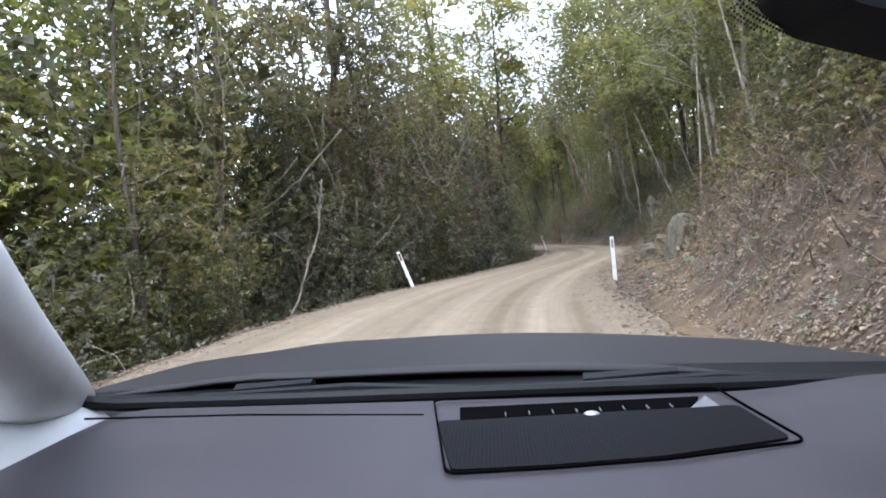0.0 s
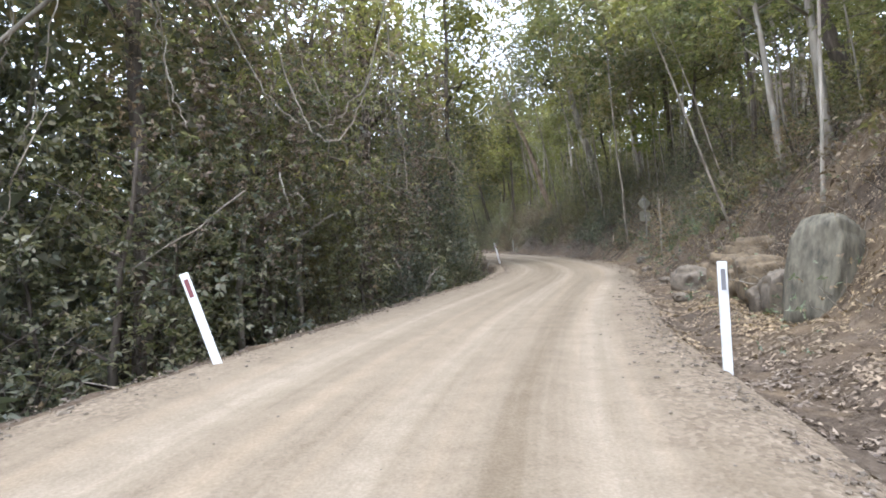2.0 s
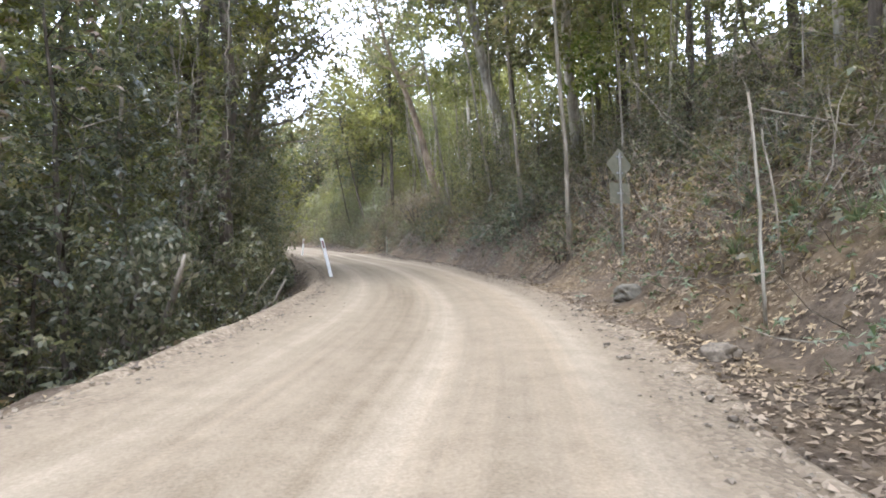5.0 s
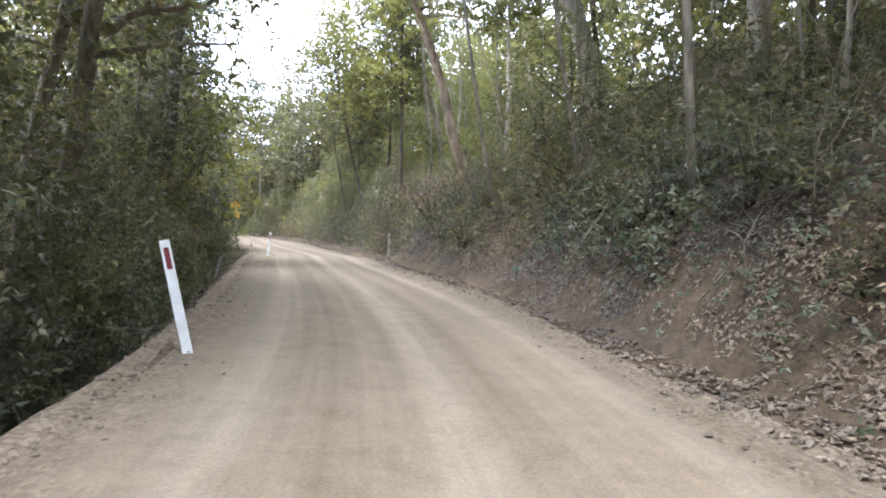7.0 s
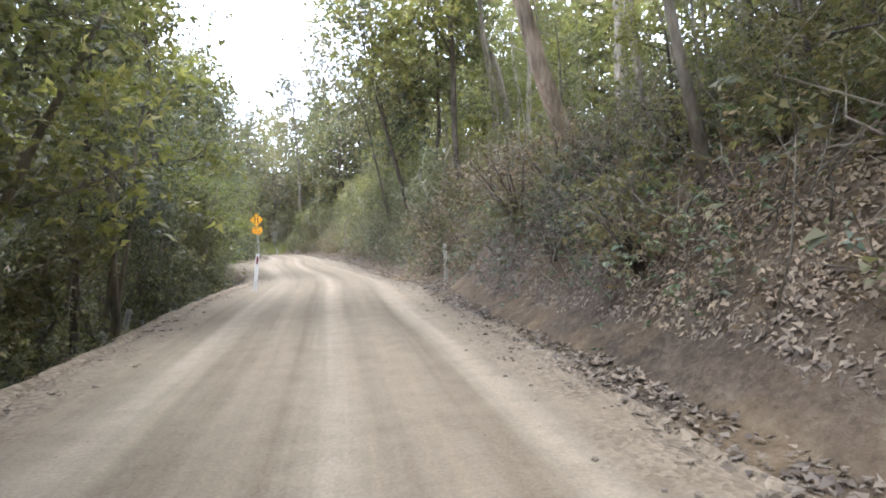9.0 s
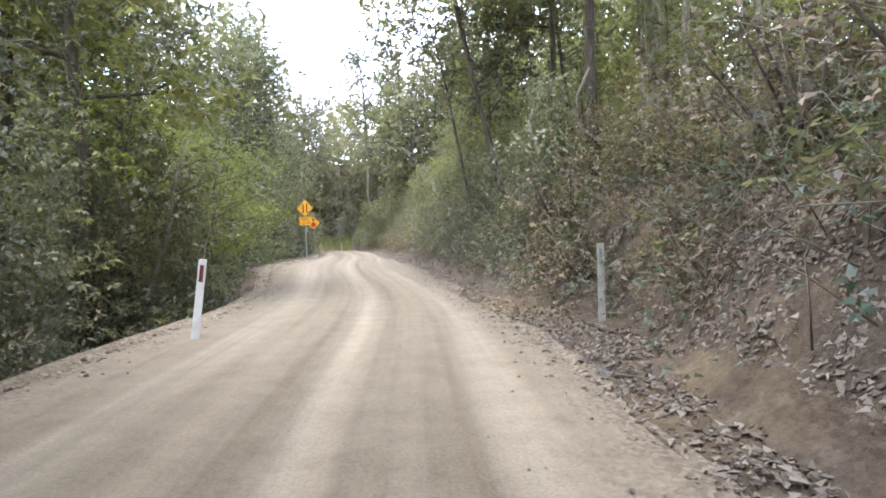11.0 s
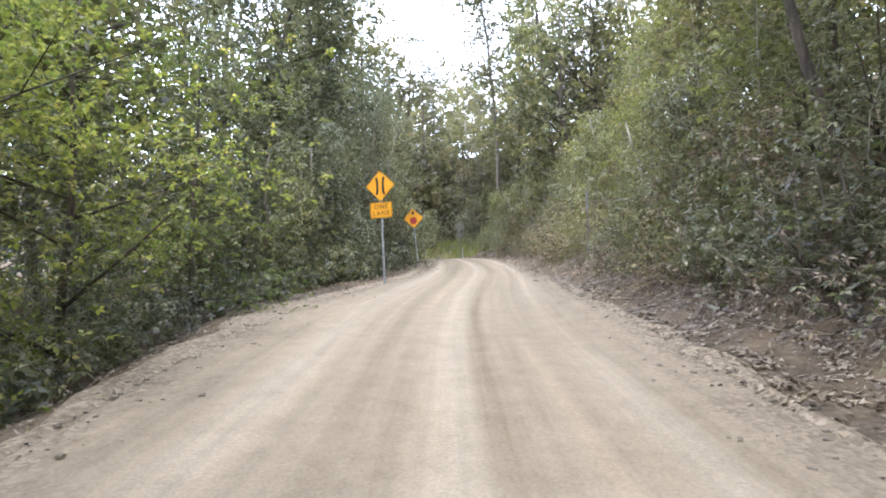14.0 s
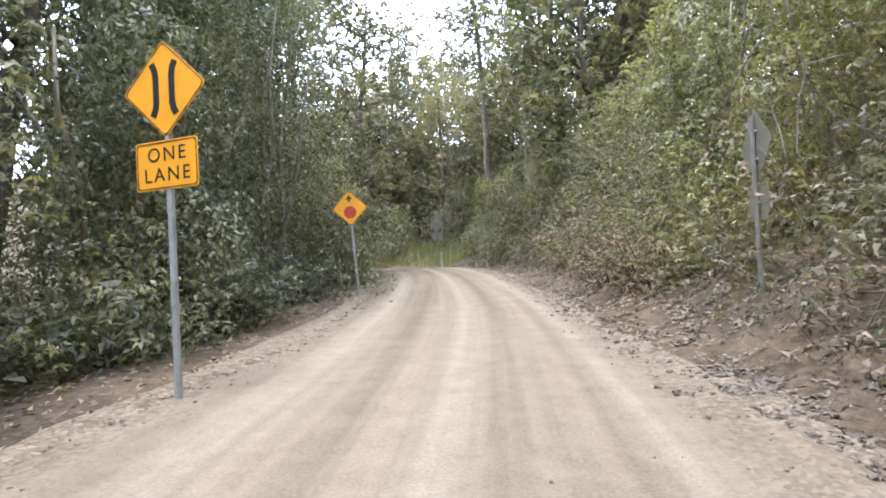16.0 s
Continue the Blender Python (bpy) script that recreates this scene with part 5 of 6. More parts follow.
def text_mesh(body, size, material, x, z, y):
    cu = bpy.data.curves.new("lettering", "FONT")
    cu.body, cu.size, cu.extrude, cu.align_x, cu.align_y = body, size, 0.0012, "CENTER", "CENTER"
    cu.space_character = 1.25
    tmp = bpy.data.objects.new("lettering", cu)
    scene.collection.objects.link(tmp)
    bpy.context.view_layer.update()
    me = bpy.data.meshes.new_from_object(tmp.evaluated_get(bpy.context.evaluated_depsgraph_get()))
    bpy.data.objects.remove(tmp)
    me.transform(pose(x, y, z, 90, 0, 0))
    me.materials.clear()
    me.materials.append(material)
    return me

def pole_bm(r, z0, z1, y=0.03):
    bm = bmesh.new()
    bmesh.ops.create_cone(bm, cap_ends=True, segments=14, radius1=r, radius2=r, depth=z1 - z0, matrix=Matrix.Translation((0, y, (z0 + z1) / 2)))
    return bm

def diamond_board(ob, z, back=False, size=DIAMOND):
    out = rounded([(0, -size), (size, 0), (0, size), (-size, 0)], 0.05)
    moved = lambda pts: [(x, q + z) for x, q in pts]
    board = part("board", (outline_bm(moved(out), 0.003), SIGN_BACK if back else SIGN_YELLOW), ob, "" if back else "yellow diamond board")
    if not back:
        part("border", (ring_bm(moved([(x * 0.97, q * 0.97) for x, q in out]), moved([(x * 0.945, q * 0.945) for x, q in out]), -0.0035, 0.002), SIGN_BLACK), board)
    for dz in (-0.15, 0.15):
        part("bracket", (box_bm(0.16, 0.02, 0.03, (0, 0.014, z + dz), 0.004), STEEL), board)
    return board

def plate_board(ob, z, w, h, back=False):
    out = rounded([(-w / 2, -h / 2), (w / 2, -h / 2), (w / 2, h / 2), (-w / 2, h / 2)], 0.03)
    moved = lambda pts: [(x, q + z) for x, q in pts]
    board = part("plate", (outline_bm(moved(out), 0.003), SIGN_BACK if back else SIGN_YELLOW), ob, "" if back else "yellow plate lettered in black")
    if not back:
        inner = [(x - math.copysign(0.012, x), q - math.copysign(0.012, q)) for x, q in out]
        inner2 = [(x - math.copysign(0.02, x), q - math.copysign(0.02, q)) for x, q in out]
        part("border", (ring_bm(moved(inner), moved(inner2), -0.0035, 0.002), SIGN_BLACK), board)
    part("bracket", (box_bm(0.14, 0.02, 0.03, (0, 0.014, z), 0.004), STEEL), board)
    return board

def bar_bm(pts, wide, y):
    """A bent stripe along x, z points."""
    left, right = [], []
    for i, p in enumerate(pts):
        d = (Vector(pts[min(i + 1, len(pts) - 1)]) - Vector(pts[max(i - 1, 0)])).normalized()
        n = Vector((-d.y, d.x)) * wide / 2
        left.append(tuple(Vector(p) + n))
        right.append(tuple(Vector(p) - n))
    return outline_bm(left + right[::-1], 0.002, y)

def narrow_lane_sign():
    ob = thing("road_sign", "yellow diamond narrow-road sign over a ONE LANE plate", "road sign", "road signs")
    x, y = 4.67, 75.28
    z0 = gz(x, y)
    part("pole", (pole_bm(0.03, -0.4, 2.85), STEEL), ob, "galvanised steel pole")
    board = diamond_board(ob, 7.17 - z0)
    for side in (-1, 1):
        pts = [(side * (0.118 if k in (0, 8) else 0.09 if k in (1, 7) else 0.08), 7.17 - z0 - 0.224 + 0.056 * k) for k in range(9)]
        part("symbol", (bar_bm(pts, 0.06, -0.0035), SIGN_BLACK), board)
    plate = plate_board(ob, 6.535 - z0, 0.62, 0.41)
    part("lettering", text_mesh("ONE", 0.165, SIGN_BLACK, 0.0, 6.535 - z0 + 0.085, -0.002), plate)
    part("lettering", text_mesh("LANE", 0.165, SIGN_BLACK, 0.0, 6.535 - z0 - 0.085, -0.002), plate)
    ob.matrix_basis = pose(x, y, z0, 0, -1.5, -8)

def stop_ahead_sign():
    ob = thing("road_sign", "yellow diamond stop-ahead sign half in the bushes", "road sign", "road signs")
    x, y = 3.69, 83.49
    z0 = gz(x, y)
    part("pole", (pole_bm(0.03, -0.4, 7.4 - z0), STEEL), ob, "galvanised steel pole")
    z = 7.14 - z0
    board = diamond_board(ob, z, size=0.41)
    r = 0.15
    octagon = [(r * math.cos(math.radians(22.5 + 45 * k)), z - 0.1 + r * math.sin(math.radians(22.5 + 45 * k))) for k in range(8)]
    part("symbol", (outline_bm(octagon, 0.002, -0.0035), SIGN_RED), board, "red octagon")
    arrow = [(-0.025, z + 0.14), (0.025, z + 0.14), (0.025, z + 0.2), (0.08, z + 0.2), (0, z + 0.3), (-0.08, z + 0.2), (-0.025, z + 0.2)]
    part("symbol", (outline_bm(arrow, 0.002, -0.0035), SIGN_BLACK), board, "black arrow")
    ob.matrix_basis = pose(x, y, z0, 0, -4, 8)

def sign_from_behind(x, y, top, turn, label, size=DIAMOND, metal=STEEL):
    ob = thing("road_sign", label, "road sign", "road signs")
    z0 = gz(x, y)
    part("pole", (pole_bm(0.026, -0.4, top - z0 - 0.1), metal), ob, "dull steel pole")
    diamond_board(ob, top - z0 - size, True, size)
    plate_board(ob, top - z0 - 2 * size - 0.2, 0.5, 0.38, True)
    ob.matrix_basis = pose(x, y, z0, 0, 0, turn)

narrow_lane_sign()
stop_ahead_sign()
sign_from_behind(11.6, 29.9, 4.5, 190, "dull brown back of a road sign with a plate beneath", 0.32, POLE_DULL)
sign_from_behind(10.0, 77.5, 7.2, 90, "dull green back of a road sign turned edge-on", metal=POLE_DULL)
sign_from_behind(3.1, 99.0, 8.45, 170, "grey-green back of a road sign at the far bend", 0.4, POLE_DULL)

# ---- rocks ----
def rock(x, y, size, lift, seed, material, label, turn=0, name="boulder", square=0.7, rough=1.0, lean=0):
    bm = bmesh.new()
    bmesh.ops.create_icosphere(bm, subdivisions=4, radius=1.0)
    for v in bm.verts:
        p = v.co.copy()
        n = abs(noise.noise(p * 0.9 + Vector((seed, 2, 1)))) * -0.5 + noise.noise(p * 1.1 + Vector((seed, 0, 0))) * 0.35 + noise.noise(p * 2.6 + Vector((0, seed, 0))) * 0.16 + noise.noise(p * 7 + Vector((0, 0, seed))) * 0.09 - abs(noise.noise(p * 3.4 + Vector((seed, 0, 4)))) * 0.16
        v.co = p * (1 + n * rough)
        for axis in range(3):
            v.co[axis] = math.copysign(abs(v.co[axis]) ** square, v.co[axis])
        v.co -= p * 0.12 * max(0.0, noise.noise(p * 1.7 + Vector((seed, seed, 0)))) ** 0.5
    me = bpy.data.meshes.new(name)
    bm.to_mesh(me)
    bm.free()
    me.materials.append(material)
    me.polygons.foreach_set("use_smooth", [True] * len(me.polygons))
    ob = tagged(new(name, me), label, "rock", "rocks at the foot of the bank")
    ob.matrix_basis = pose(x, y, gz(x, y) + lift, 0, lean, turn) @ Matrix.Diagonal((*size, 1))

rock(6.42, 15.2, (0.3, 0.38, 0.8), 0.3, 3.1, STONE_LICHEN, "tall lichen-grey rock standing out of the cut bank", 8, square=0.42, rough=0.55, lean=14)
rock(6.72, 16.1, (0.38, 0.42, 0.44), 0.04, 13.4, STONE, "brown rock bedded beside the tall rock", 70, square=0.55)
rock(7.42, 19.85, (0.36, 0.48, 0.36), 0.1, 5.7, STONE, "rounded brown boulder at the foot of the bank", 10, rough=0.7)
rock(7.66, 18.75, (0.46, 0.54, 0.5), 0.1, 17.3, STONE_OCHRE, "ochre-brown rock bedded in the bank", 120, square=0.5)
rock(7.36, 18.0, (0.42, 0.46, 0.4), 0.06, 12.3, STONE_OCHRE, "crumbling ochre rock in the bank", 40)
rock(7.98, 19.95, (0.36, 0.42, 0.4), 0.06, 8.2, STONE_OCHRE, "ochre clay rock bedded in the bank", 60, square=0.55)
rock(8.2, 18.9, (0.5, 0.6, 0.42), -0.02, 21.3, STONE_OCHRE, "broad ochre rock bedded in the bank", 35)
rock(7.2, 17.35, (0.4, 0.42, 0.46), 0.08, 35.7, STONE_OCHRE, "cracked ochre rock beside the crumbling one", 75, square=0.5, rough=0.7)
rock(6.88, 16.75, (0.34, 0.36, 0.36), 0.02, 23.9, STONE, "brown rock at the foot of the bank", 130, square=0.55)
rock(7.62, 21.2, (0.18, 0.2, 0.14), 0.03, 9.9, STONE, "weathered stone at the foot of the bank", 100, "stone")
rock(6.5, 18.7, (0.14, 0.16, 0.11), 0.03, 31.9, STONE, "broken stone fallen from the bank", 50, "stone")
rock(10.55, 28.3, (0.24, 0.22, 0.17), 0.06, 2.4, STONE_GREY, "pale stone at the road's edge", 0, "stone")
rock(9.0, 24.9, (0.16, 0.14, 0.1), 0.03, 4.4, STONE, "small stone at the road's edge", 0, "stone")
rock(12.6, 58.6, (0.12, 0.12, 0.1), 0.03, 6.4, STONE, "brown stone below the bank", 0, "stone")
rock(9.4, 71.8, (0.12, 0.14, 0.08), 0.03, 7.4, STONE, "small stone on the verge", 0, "stone")

# ---- dead wood and vines ----
def limb(name, label, category, group, pts, r0, r1, twigs, seed, bark=BARK_VINE, wobble=0.03):
    g = np.random.default_rng(seed)
    path = []
    for a, b in zip(pts[:-1], pts[1:]):
        path += wander(g, a, b, 4, wobble)[:-1]
    path.append(np.array(pts[-1], float))
    n = len(path)
    v, f = tube(path, [r0 + (r1 - r0) * i / (n - 1) for i in range(n)], 6)
    ob = tagged(new(name, mesh_from(name, [tuple(p) for p in v], f, bark, True)), label, category, group)
    for k in range(twigs):
        i = int(g.integers(n // 4, n - 1))
        ahead = (path[i + 1] - path[i])
        end = path[i] + ahead / np.linalg.norm(ahead) * g.uniform(0.2, 0.6) + g.normal(0, 0.25, 3)
        rr = (r0 + (r1 - r0) * i / (n - 1)) * 0.5
        v, f = tube(wander(g, path[i], end, 3, 0.03), [rr, rr * 0.8, rr * 0.5, rr * 0.2], 5)
        part("twig", mesh_from("twig", [tuple(p) for p in v], f, bark, True), ob)

def hung(a, b, sag, steps=8):
    a, b = np.array(a, float), np.array(b, float)
    return [a + (b - a) * k / steps - np.array([0, 0, sag * 4 * (k / steps) * (1 - k / steps)]) for k in range(steps + 1)]

VINES = "vines hanging at the forest edge"
limb("vine", "pale looping vine hanging from the branches", "vine", VINES, hung((-0.5, 17.7, 5.6), (1.3, 17.6, 6.6), 2.1), 0.014, 0.01, 2, 1)
limb("vine", "thin vine looping down beside the road", "vine", VINES, hung((-1.4, 17.3, 6.5), (1.1, 17.9, 5.4), 1.7), 0.012, 0.009, 2, 2)
limb("vine", "hanging vine with dangling ends", "vine", VINES, hung((1.2, 17.8, 6.8), (1.5, 18.2, 3.2), 0.1), 0.013, 0.007, 5, 3)
for k in range(34):
    x, y = beside(R.uniform(8, 34), R.uniform(-3.2, -1.4))
    top = gz(x, y) + R.uniform(6.5, 9.5)
    limb("vine", "thin grey vine hanging from the canopy", "vine", VINES, hung((x, y, top), (x + R.normal(0, 0.7), y + R.normal(0, 0.7), top - R.uniform(2.5, 6)), R.uniform(0.0, 0.6)), 0.011, 0.007, 3, 100 + k)
DEAD = "dead branches in the forest edge"
limb("dead_branch", "bare grey branch leaning down from the thicket", "branch", DEAD, [(-2.4, 15.6, 5.5), (-3.6, 15.4, 4.2), (-4.6, 15.4, 3.5), (-5.1, 15.4, 2.9)], 0.03, 0.008, 8, 11)
limb("dead_branch", "forked dead stem rising from the verge", "branch", DEAD, [(-3.3, 11.9, 0.5), (-2.9, 12.2, 1.6), (-2.6, 12.4, 2.5), (-2.5, 12.6, 3.6)], 0.03, 0.012, 6, 12)
limb("dead_branch", "bare twiggy branch reaching over the verge", "branch", DEAD, [(-0.4, 22.6, 4.9), (0.5, 22.8, 4.6), (1.0, 23.0, 4.3), (1.6, 23.2, 3.9)], 0.03, 0.01, 7, 13)
limb("dead_branch", "long bent branch across the canopy", "branch", DEAD, [(4.8, 41.4, 6.9), (5.6, 41.5, 7.5), (6.4, 41.6, 7.7), (7.4, 41.7, 8.6)], 0.09, 0.03, 6, 14)
limb("dead_branch", "pale dead stake leaning among the ferns", "branch", DEAD, [(9.5, 24.9, 1.8), (9.6, 25.0, 2.8), (9.62, 25.1, 3.9)], 0.017, 0.012, 0, 15, BARK_PALE, 0.006)
limb("dead_branch", "thin dead stake beside the ferns", "branch", DEAD, [(10.2, 25.3, 2.0), (10.22, 25.4, 3.0), (10.2, 25.5, 3.7)], 0.013, 0.009, 0, 16, BARK_VINE, 0.006)
limb("dead_branch", "fallen pole across the slope", "branch", DEAD, [(10.2, 25.5, 3.9), (11.0, 25.2, 3.7), (12.4, 24.6, 3.6)], 0.014, 0.009, 2, 17, BARK_VINE, 0.01)
for k in range(34):
    x, y = beside(R.uniform(2, 96), R.uniform(1.2, 5.5))
    a = R.uniform(0, 6.28)
    z, ln = gz(x, y), R.uniform(0.8, 2.0)
    mid = (x + math.cos(a) * ln * 0.5, y + math.sin(a) * ln * 0.5)
    end = (x + math.cos(a) * ln, y + math.sin(a) * ln)
    limb("dead_branch", "dry twiggy branch lying on the bank", "branch", "dead branches on the bank",
         [(x, y, z + 0.02), (*mid, gz(*mid) + R.uniform(0.05, 0.5)), (*end, gz(*end) + R.uniform(0.05, 1.2))], R.uniform(0.012, 0.03), 0.006, 4, 200 + k)

def twigs(name, label, count, y0, y1, off0, off1, high, length, bark, seed):
    """Bare thin stems in a tangle, too many to count."""
    g = np.random.default_rng(seed)
    tubes = []
    for _ in range(count):
        x, y = beside(g.uniform(y0, y1), math.copysign(abs(off0) + (abs(off1) - abs(off0)) * g.uniform(0, 1) ** 1.3, off1))
        start = np.array([x, y, gz(x, y) + high * g.uniform(0, 1) ** 2])
        d = np.array([g.normal(0, 0.6), g.normal(0, 0.6), g.uniform(0.1, 1.0)])
        end = start + d / np.linalg.norm(d) * length * g.uniform(0.4, 1.3)
        r = g.uniform(0.004, 0.011)
        tubes.append(tube(wander(g, start, end, 3, length * 0.07), [r, r * 0.85, r * 0.6, r * 0.3], 3))
    v, f = joined(tubes)
    tagged(new(name, mesh_from(name, [tuple(q) for q in v], f, bark, True)), label, "twigs", kind="stuff")

twigs("twigs", "tangle of bare grey-brown twigs over the bank", 1250, 21, 99, 0.9, 5.5, 0.5, 1.0, BARK_VINE, 31)
twigs("twigs", "dry tangled twigs on the bank beside the car", 320, 0, 10.5, 1.3, 5.0, 0.4, 0.8, BARK_VINE, 36)
twigs("twigs", "bare brown stems standing in the slope's scrub", 1600, 26, 62, 1.2, 6.0, 0.8, 1.6, BARK_VINE, 35)
twigs("twigs", "dead stalks and rootlets on the cut bank", 1000, 2, 25, 1.9, 4.4, 0.12, 0.5, BARK_VINE, 34)
twigs("twigs", "pale bare twigs hanging in the forest edge", 700, 5, 60, -1.2, -4.0, 6.0, 1.3, BARK_VINE, 32)
twigs("twigs", "dry tangled stems above the road's edge", 600, 58, 96, 1.0, 4.5, 3.0, 1.5, BARK_VINE, 33)

# ---- tufts of strap leaves on the bank ----
tufts = []
for k in range(3):
    ob = thing("grass_tuft", "arching strap-leaved tuft on the bank", "grass tuft", "tufts on the bank")
    part("blade", tuft_mesh(np.random.default_rng(300 + k), 52, 0.75, 0.012, LEAF_FERN), ob)
    tufts.append(ob)
spots = [(9.9, 23.6), (10.3, 24.3), (10.8, 25.0), (10.2, 25.6), (11.2, 26.0), (11.6, 27.0), (10.9, 26.6), (9.6, 22.4), (12.0, 28.2), (11.4, 24.2), (12.2, 25.6)] + strewn(60, 20, 99, 1.8, 6.0, 0.5)
scatter(tufts, spots, 0.6, 1.15, 8, 0.03)
left_tufts = []
for k in range(2):
    ob = thing("grass_tuft", "dark grassy tuft on the verge", "grass tuft", "tufts on the verge")
    part("blade", tuft_mesh(np.random.default_rng(310 + k), 50, 0.5, 0.008, LEAF_DARK), ob)
    left_tufts.append(ob)
scatter(left_tufts, strewn(54, 2, 99, -0.7, -2.2, 0.35), 0.6, 1.3, 8, 0.02)

dry_tufts = []
for k in range(2):
    ob = thing("grass_tuft", "dry straw-coloured tuft on the cut bank", "grass tuft", "dry tufts on the cut bank")
    part("blade", tuft_mesh(np.random.default_rng(320 + k), 60, 0.6, 0.007, LEAF_DRY), ob)
    dry_tufts.append(ob)
scatter(dry_tufts, [(x, y) for x, y in strewn(46, -1, 60, 0.9, 4.2, 0.5) if math.hypot(x - 7.0, y - 17.3) > 3.2], 0.5, 1.0, 12, 0.02)
for k in range(14):
    x, y = beside(R.uniform(6, 24), R.uniform(-2.4, -1.0))
    z0 = gz(x, y) + R.uniform(2.6, 6.5)
    a, ln = R.uniform(0, 6.28), R.uniform(1.0, 2.6)
    limb("dead_branch", "bare pale twiggy branch in the forest edge", "branch", DEAD,
         [(x, y, z0), (x + math.cos(a) * ln * 0.5, y + math.sin(a) * ln * 0.5, z0 - R.uniform(0.1, 0.7)), (x + math.cos(a) * ln, y + math.sin(a) * ln, z0 - R.uniform(0.4, 1.6))], 0.016, 0.005, 7, 400 + k)

# ---- loose leaves and gravel ----
def ground_leaves(name, label, count, y0, y1, off0, off1, size, foliage, seed, lift=0.02, tilt=0.35, slim=0.5, bias=1.0, category="leaves"):
    g = np.random.default_rng(seed)
    k = np.argmin(np.abs(LP[:, 1][None] - g.uniform(y0, y1, count)[:, None]) + (LS > 175)[None] * 50, 1)
    off = math.copysign(1, off1) * (abs(off0) + (abs(off1) - abs(off0)) * g.uniform(0, 1, count) ** bias)
    d = np.sign(off) * LP[k, 2] + off
    x = LP[k, 0] + LA[k, 1] * d + g.normal(0, 0.25, count)
    y = LP[k, 1] - LA[k, 0] * d + g.normal(0, 0.25, count)
    keep = lumps(x, y, 1.1, seed) + lumps(x, y, 0.4, seed + 2.0) + g.normal(0, 0.45, count) > -0.4
    x, y = x[keep], y[keep]
    count = len(x)
    z = ground_z(x, y)
    e = 0.12
    nx, ny = (ground_z(x - e, y) - ground_z(x + e, y)) / (2 * e), (ground_z(x, y - e) - ground_z(x, y + e)) / (2 * e)
    normal = np.stack([nx, ny, np.ones(count)], 1) + g.normal(0, tilt, (count, 3))
    normal /= np.linalg.norm(normal, axis=1, keepdims=True)
    axis = np.cross(normal, g.normal(0, 1, (count, 3)))
    axis /= np.linalg.norm(axis, axis=1, keepdims=True)
    across = np.cross(normal, axis)
    ln = (size * g.uniform(0.5, 1.4, count))[:, None]
    c = np.stack([x, y, z + lift * g.uniform(0.3, 1.5, count)], 1)
    quad = np.stack([c - axis * ln * 0.4 + across * ln * slim * 0.5, c + axis * ln * 0.6 + normal * ln * 0.1, c - axis * ln * 0.3 - across * ln * slim * 0.5 + normal * ln * 0.06], 1)
    tagged(new(name, quads_mesh(name, quad, foliage)), label, category, kind="stuff")

ground_leaves("leaf_litter", "dry brown fallen leaves thick on the cut bank", 125000, 0, 34, 0.1, 4.4, 0.05, LEAF_DRY, 1, tilt=0.3, slim=0.62, bias=1.1)
ground_leaves("leaf_litter", "dry brown fallen leaves along the bank's foot", 135000, 32, 99, 0.1, 3.6, 0.06, LEAF_DRY, 2, tilt=0.3, slim=0.62, bias=1.3)
ground_leaves("leaf_litter", "dense brown fallen leaves on the steep bank", 60000, 33, 62, 0.2, 2.6, 0.055, LEAF_DRY, 6, tilt=0.45, slim=0.6, bias=0.9)
ground_leaves("leaf_litter", "fallen leaves and twigs on the outer verge", 30000, -4, 99, -0.15, -2.2, 0.055, LEAF_DRY, 3, slim=0.62)
ground_leaves("ground_cover", "low green creepers over the slope", 20000, 20, 102, 1.4, 8.5, 0.13, LEAF_OLIVE, 4, 0.18, 0.9, category="ground cover")
ground_leaves("ground_cover", "low dark creepers below the road", 12000, -6, 102, -1.3, -6.0, 0.14, LEAF_DARK, 5, 0.18, 0.9, category="ground cover")

